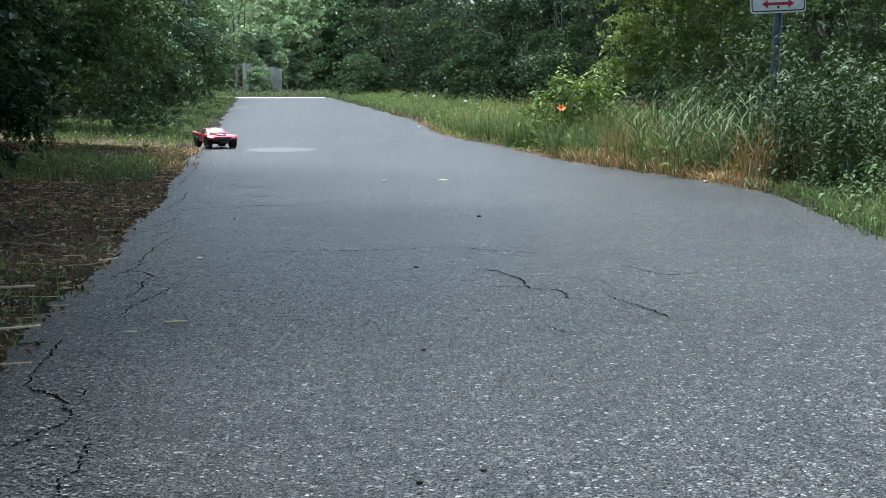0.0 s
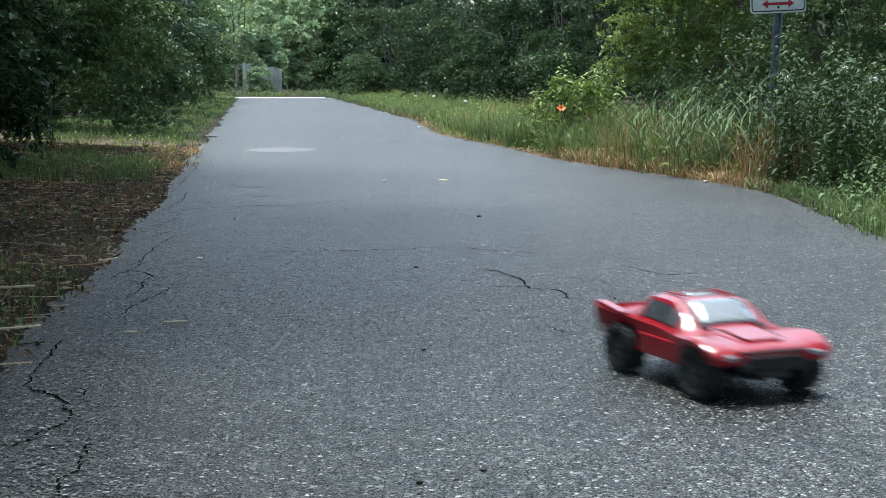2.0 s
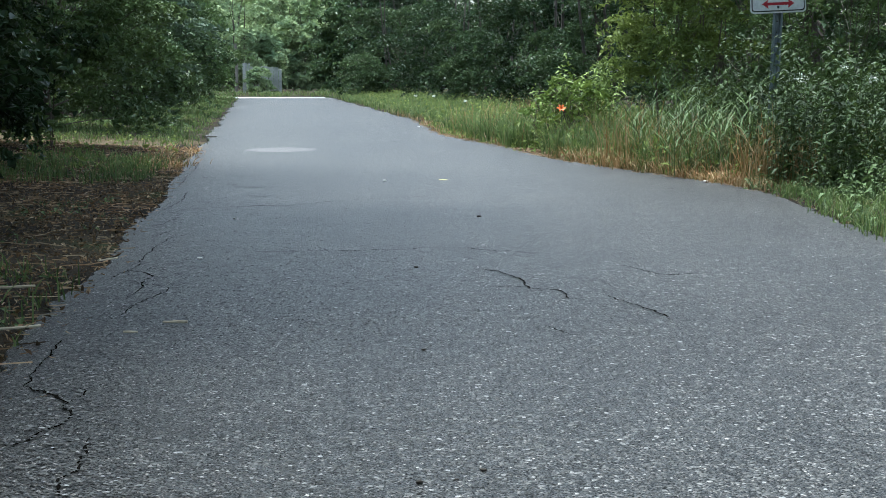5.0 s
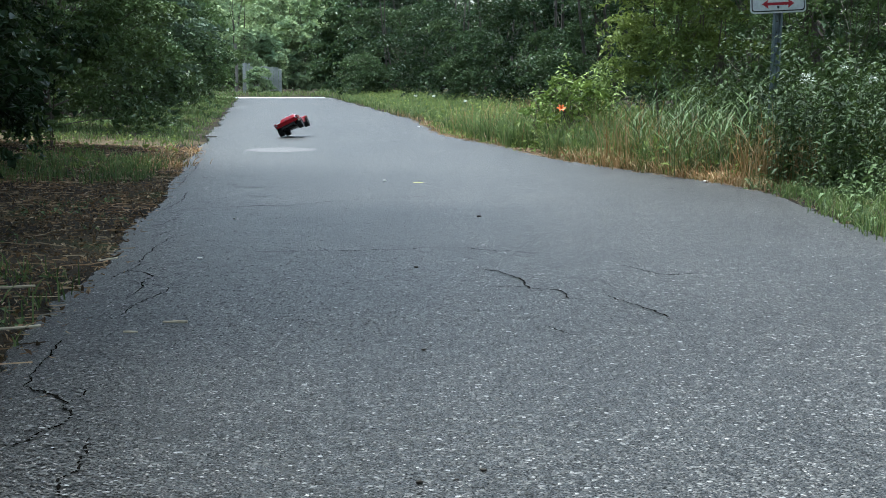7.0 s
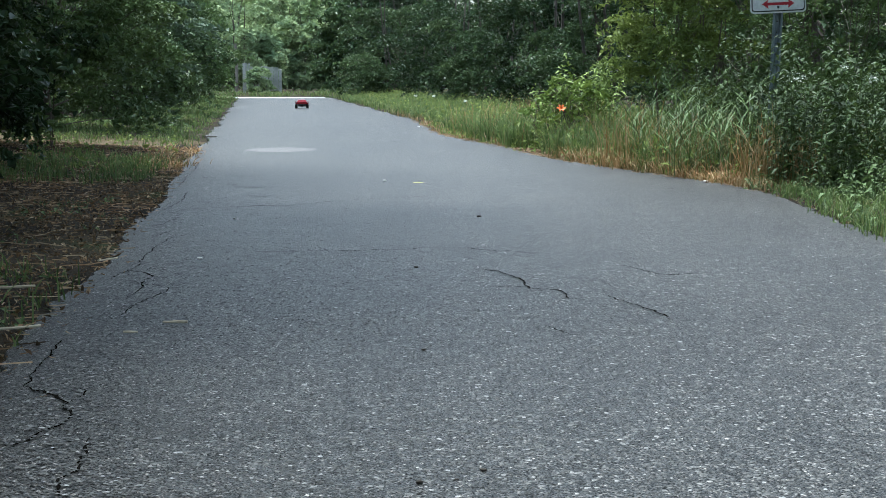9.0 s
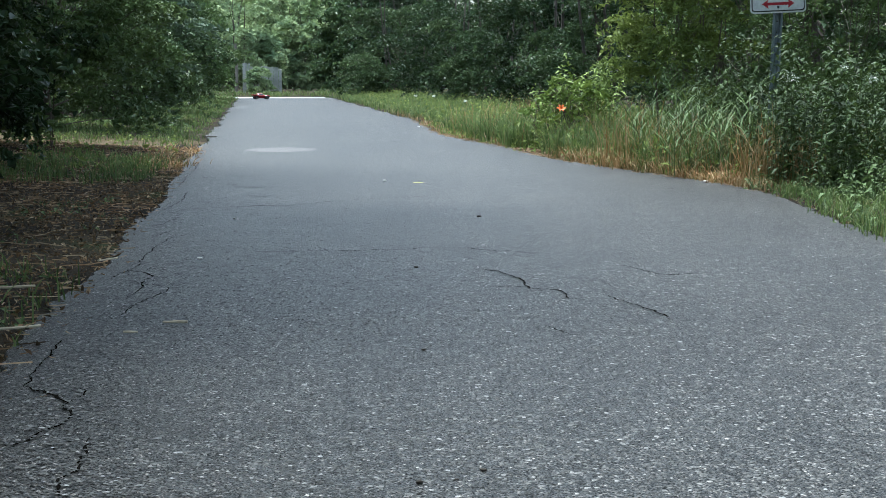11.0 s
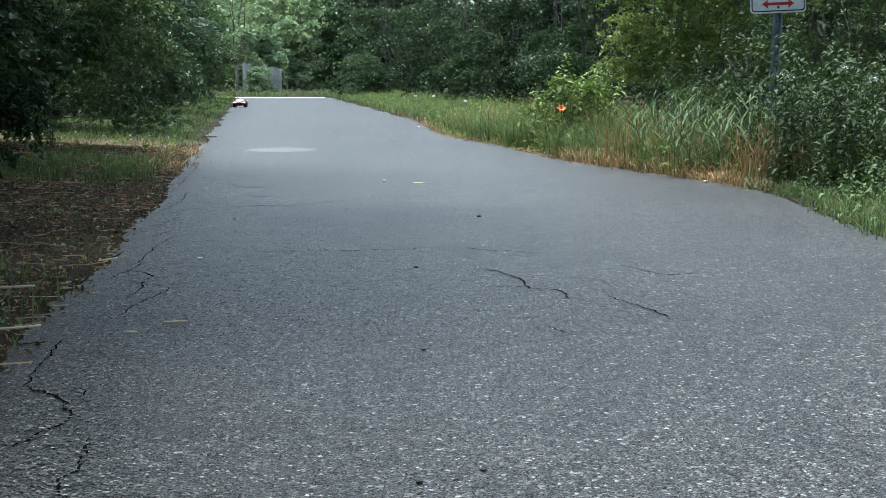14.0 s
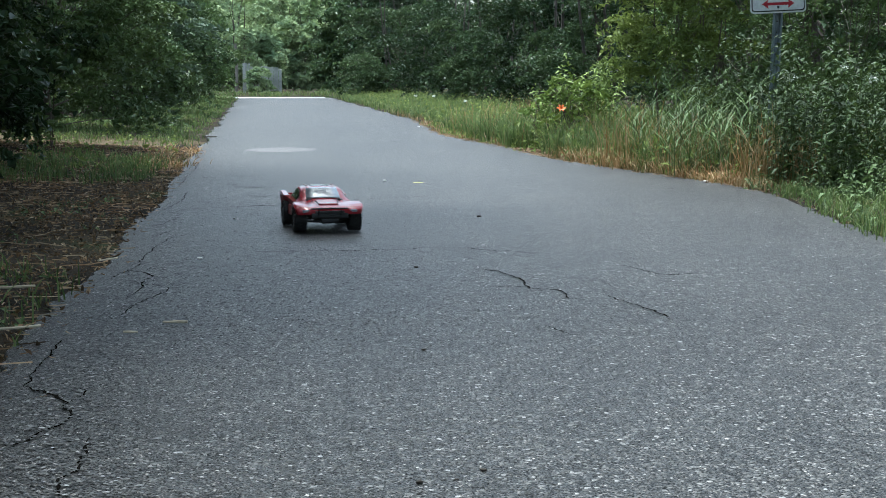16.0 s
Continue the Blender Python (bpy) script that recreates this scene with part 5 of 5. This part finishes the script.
TRUCK_PATH = [  # seconds, x, y, heading (0 towards the camera, turning to the right), roll, nose down, lift
    (0.00, -2.222, 14.889, 26, 0, 0, 0.00),
    (0.10, -2.146, 14.597, 19, 0, 0, 0.00),
    (0.20, -2.121, 14.422, 12, 0, 0, 0.00),
    (0.30, -2.134, 14.298, 2, 0, 0, 0.00),
    (0.40, -2.183, 14.201, -9, 0, 0, 0.00),
    (0.50, -2.174, 13.492, -11, 0, 0, 0.00),
    (0.60, -2.219, 13.108, -4, 0, 0, 0.00),
    (0.70, -2.216, 12.755, 14, 4, -4, 0.00),
    (0.80, -2.198, 12.523, 25, 0, -3, 0.00),
    (0.90, -2.138, 12.361, 30, 0, -4, 0.00),
    (1.00, -1.995, 11.971, 29, 0, -4, 0.00),
    (1.10, -1.798, 11.533, 24, 0, -2, 0.00),
    (1.20, -1.551, 10.933, 19, 0, 0, 0.00),
    (1.30, -1.332, 10.338, 16, 0, 0, 0.00),
    (1.40, -1.115, 9.559, 14, 0, 0, 0.00),
    (1.50, -0.905, 8.730, 13, 0, 0, 0.00),
    (1.60, -0.674, 7.778, 14, 0, 0, 0.00),
    (1.70, -0.421, 6.800, 19, 0, 0, 0.00),
    (1.80, -0.118, 5.712, 21, 0, 0, 0.00),
    (1.90, 0.243, 4.488, 22, 0, 0, 0.00),
    (2.00, 0.600, 3.392, 22, 0, 0, 0.00),
    (2.10, 1.150, 2.250, 28, 0, 0, 0.00),
    (2.25, 1.700, 0.600, 20, 0, 0, 0.00),
    (2.60, 2.000, -3.500, 8, 0, 0, 0.00),
    (3.10, 2.000, -8.500, 30, 0, 0, 0.00),
    (3.60, 3.000, -11.000, 85, 0, 0, 0.00),
    (4.10, 4.000, -10.000, 150, 0, 0, 0.00),
    (4.60, 3.600, -7.000, 190, 0, 0, 0.00),
    (5.10, 2.600, -2.000, 188, 0, 0, 0.00),
    (5.50, 1.750, 2.600, 190, 0, 0, 0.00),
    (5.90, 0.950, 8.000, 191, 0, 0, 0.00),
    (6.30, -0.005, 13.895, 196, 0, 0, 0.00),
    (6.40, -0.126, 14.774, 212, 0, 0, 0.00),
    (6.50, -0.342, 15.668, 225, 8, 0, 0.00),
    (6.60, -0.631, 16.393, 236, 15, 0, 0.00),
    (6.70, -0.979, 16.9, 235, 58, 3, 0.00),
    (6.80, -1.250, 17.25, 224, 50, 8, 0.00),
    (6.90, -1.510, 17.503, 193, -3, 25, 0.00),
    (7.00, -1.695, 17.603, 174, -25, 0, 0.00),
    (7.10, -1.808, 18.084, 180, -38, 0, 0.00),
    (7.20, -1.808, 18.077, 180, -42, 0, 0.00),
    (7.30, -1.820, 18.263, 182, -38, 0, 0.00),
    (7.40, -1.873, 19.083, 183, -8, 0, 0.00),
    (7.50, -1.880, 19.302, 184, 0, 0, 0.00),
    (7.60, -1.936, 19.503, 184, 0, 0, 0.00),
    (7.70, -2.044, 20.137, 186, 0, 0, 0.00),
    (7.80, -2.119, 20.356, 186, 0, 0, 0.00),
    (7.90, -2.229, 21.041, 184, 0, 0, 0.00),
    (8.10, -2.315, 22.566, 177, 0, 0, 0.00),
    (8.30, -2.268, 24.019, 177, 0, 0, 0.00),
    (8.50, -2.357, 26.402, 182, 0, 0, 0.00),
    (8.70, -2.637, 29.792, 185, 0, 0, 0.00),
    (8.90, -2.927, 32.390, 185, 0, 0, 0.00),
    (9.10, -3.352, 35.490, 187, 0, 0, 0.00),
    (9.20, -3.581, 36.903, 188, 0, 0, 0.00),
    (9.60, -4.350, 41.200, 188, 0, 0, 0.00),
    (10.00, -5.100, 44.800, 186, 0, 0, 0.00),
    (10.40, -5.650, 46.900, 172, 0, 0, 0.00),
    (10.80, -5.750, 47.700, 132, 0, 0, 0.00),
    (11.30, -5.348, 47.809, 86, 0, 0, 0.00),
    (11.50, -5.096, 48.451, 81, 0, 0, 0.00),
    (11.70, -4.857, 49.120, 71, 0, 0, 0.00),
    (11.90, -4.660, 49.147, 55, 0, 0, 0.00),
    (12.20, -4.438, 48.515, 23, 0, 0, 0.00),
    (12.50, -4.347, 48.502, 10, 0, 0, 0.00),
    (12.80, -4.043, 47.878, 13, 0, 0, 0.00),
    (13.10, -3.747, 44.960, -5, 0, 0, 0.00),
    (13.30, -4.003, 42.888, -13, 0, 0, 0.00),
    (13.50, -4.481, 41.437, -5, 0, 0, 0.00),
    (13.70, -4.625, 38.422, -1, 0, 0, 0.00),
    (13.90, -4.662, 36.174, 2, 0, 0, 0.00),
    (14.10, -4.524, 33.555, 2, 0, 0, 0.00),
    (14.30, -3.985, 29.808, 18, 0, 0, 0.00),
    (14.50, -3.252, 26.058, 22, 0, 0, 0.00),
    (14.70, -2.663, 23.425, 8, 0, 0, 0.00),
    (14.90, -2.350, 20.804, 2, 0, 0, 0.00),
    (15.10, -2.241, 18.172, 1, 0, 0, 0.00),
    (15.30, -2.084, 15.675, 7, 0, 0, 0.00),
    (15.50, -1.761, 13.210, 12, 0, 0, 0.00),
    (15.60, -1.559, 11.960, 13, 0, 0, 0.00),
    (15.70, -1.349, 10.743, 14, 0, 0, 0.00),
    (15.80, -1.099, 9.418, 15, 0, 0, 0.00),
    (15.90, -0.819, 8.038, 14, 0, 0, 0.00),
    (16.00, -0.556, 6.892, 14, 0, 0, 0.00),
]


def motions():
    corners = [Vector((sx + TYRE_R * math.cos(a), sy, TYRE_R + TYRE_R * math.sin(a))) for sx in (AXLE, -AXLE) for sy in (0.146, -0.146)
               for a in [k * math.tau / 16 for k in range(16)]]
    corners += [Vector((x, y, z)) for x, z in ((0.25, 0.08), (0.255, 0.11), (-0.27, 0.08), (-0.272, 0.165)) for y in (0.13, -0.13)]
    corners += [Vector((x, y, 0.207)) for x in (0.0, -0.1) for y in (0.085, -0.085)]
    rows = []
    for t, x, y, heading, roll, down, lift in TRUCK_PATH:
        m = pose(x, y, 0, roll, down, heading - 90)
        if abs(roll) > 5 or down > 5:
            lift = lift - min((m.to_3x3() @ c).z for c in corners)
        rows.append((t, pose(x, y, lift + 0.002, roll, down, heading - 90)))
    walk(truck, rows)
    # the wheels turn on, up to a quarter turn in a tenth of a second
    times = [i / 10 for i in range(161)]
    xs, ys, ts = [r[1] for r in TRUCK_PATH], [r[2] for r in TRUCK_PATH], [r[0] for r in TRUCK_PATH]
    angle, turns = 0.0, [0.0]
    for a, b in zip(times, times[1:]):
        go = math.hypot(np.interp(b, ts, xs) - np.interp(a, ts, xs), np.interp(b, ts, ys) - np.interp(a, ts, ys))
        angle += min(80.0, math.degrees(go / TYRE_R))
        turns.append(angle)
    for w in wheels:
        home = w.matrix_basis.translation.copy()
        walk(w, [(t, pose(*home, 0, a % 360.0, 0)) for t, a in zip(times, turns)])
    # the car's draught shifts a fallen leaf; its tail drags a twig on to the asphalt
    walk(road_leaf, [(0.0, pose(0.004, 10.05, 0, 0, 0, 70)), (6.3, pose(0.004, 10.05, 0, 0, 0, 70)), (6.45, pose(-0.08, 9.95, 0.01, 0, 0, 120)),
                     (6.6, pose(-0.158, 9.80, 0, 0, 0, 80)), (16.0, pose(-0.158, 9.80, 0, 0, 0, 80))])
    walk(dragged_stick, [(0.0, pose(-2.85, 17.2, 0.03, 0, 0, 40)), (0.5, pose(-2.85, 17.2, 0.03, 0, 0, 40)), (0.8, pose(-2.66, 17.4, 0.008, 0, 0, 0)), (16.0, pose(-2.66, 17.4, 0.008, 0, 0, 0))])
    # wind bends the tall flower to and fro
    sway = [(0.0, 0.0), (1.5, 0.6), (2.5, 2.0), (3.5, 9.0), (5.0, 8.0), (7.0, 12.0), (9.0, 7.0), (10.5, 4.0), (12.5, 1.5), (14.5, 1.0), (16.0, 2.5)]
    walk(blown_umbel, [(t, pose(2.32, 10.35, 0.0, 0.5 * a, a, 0)) for t, a in sway])


motions()
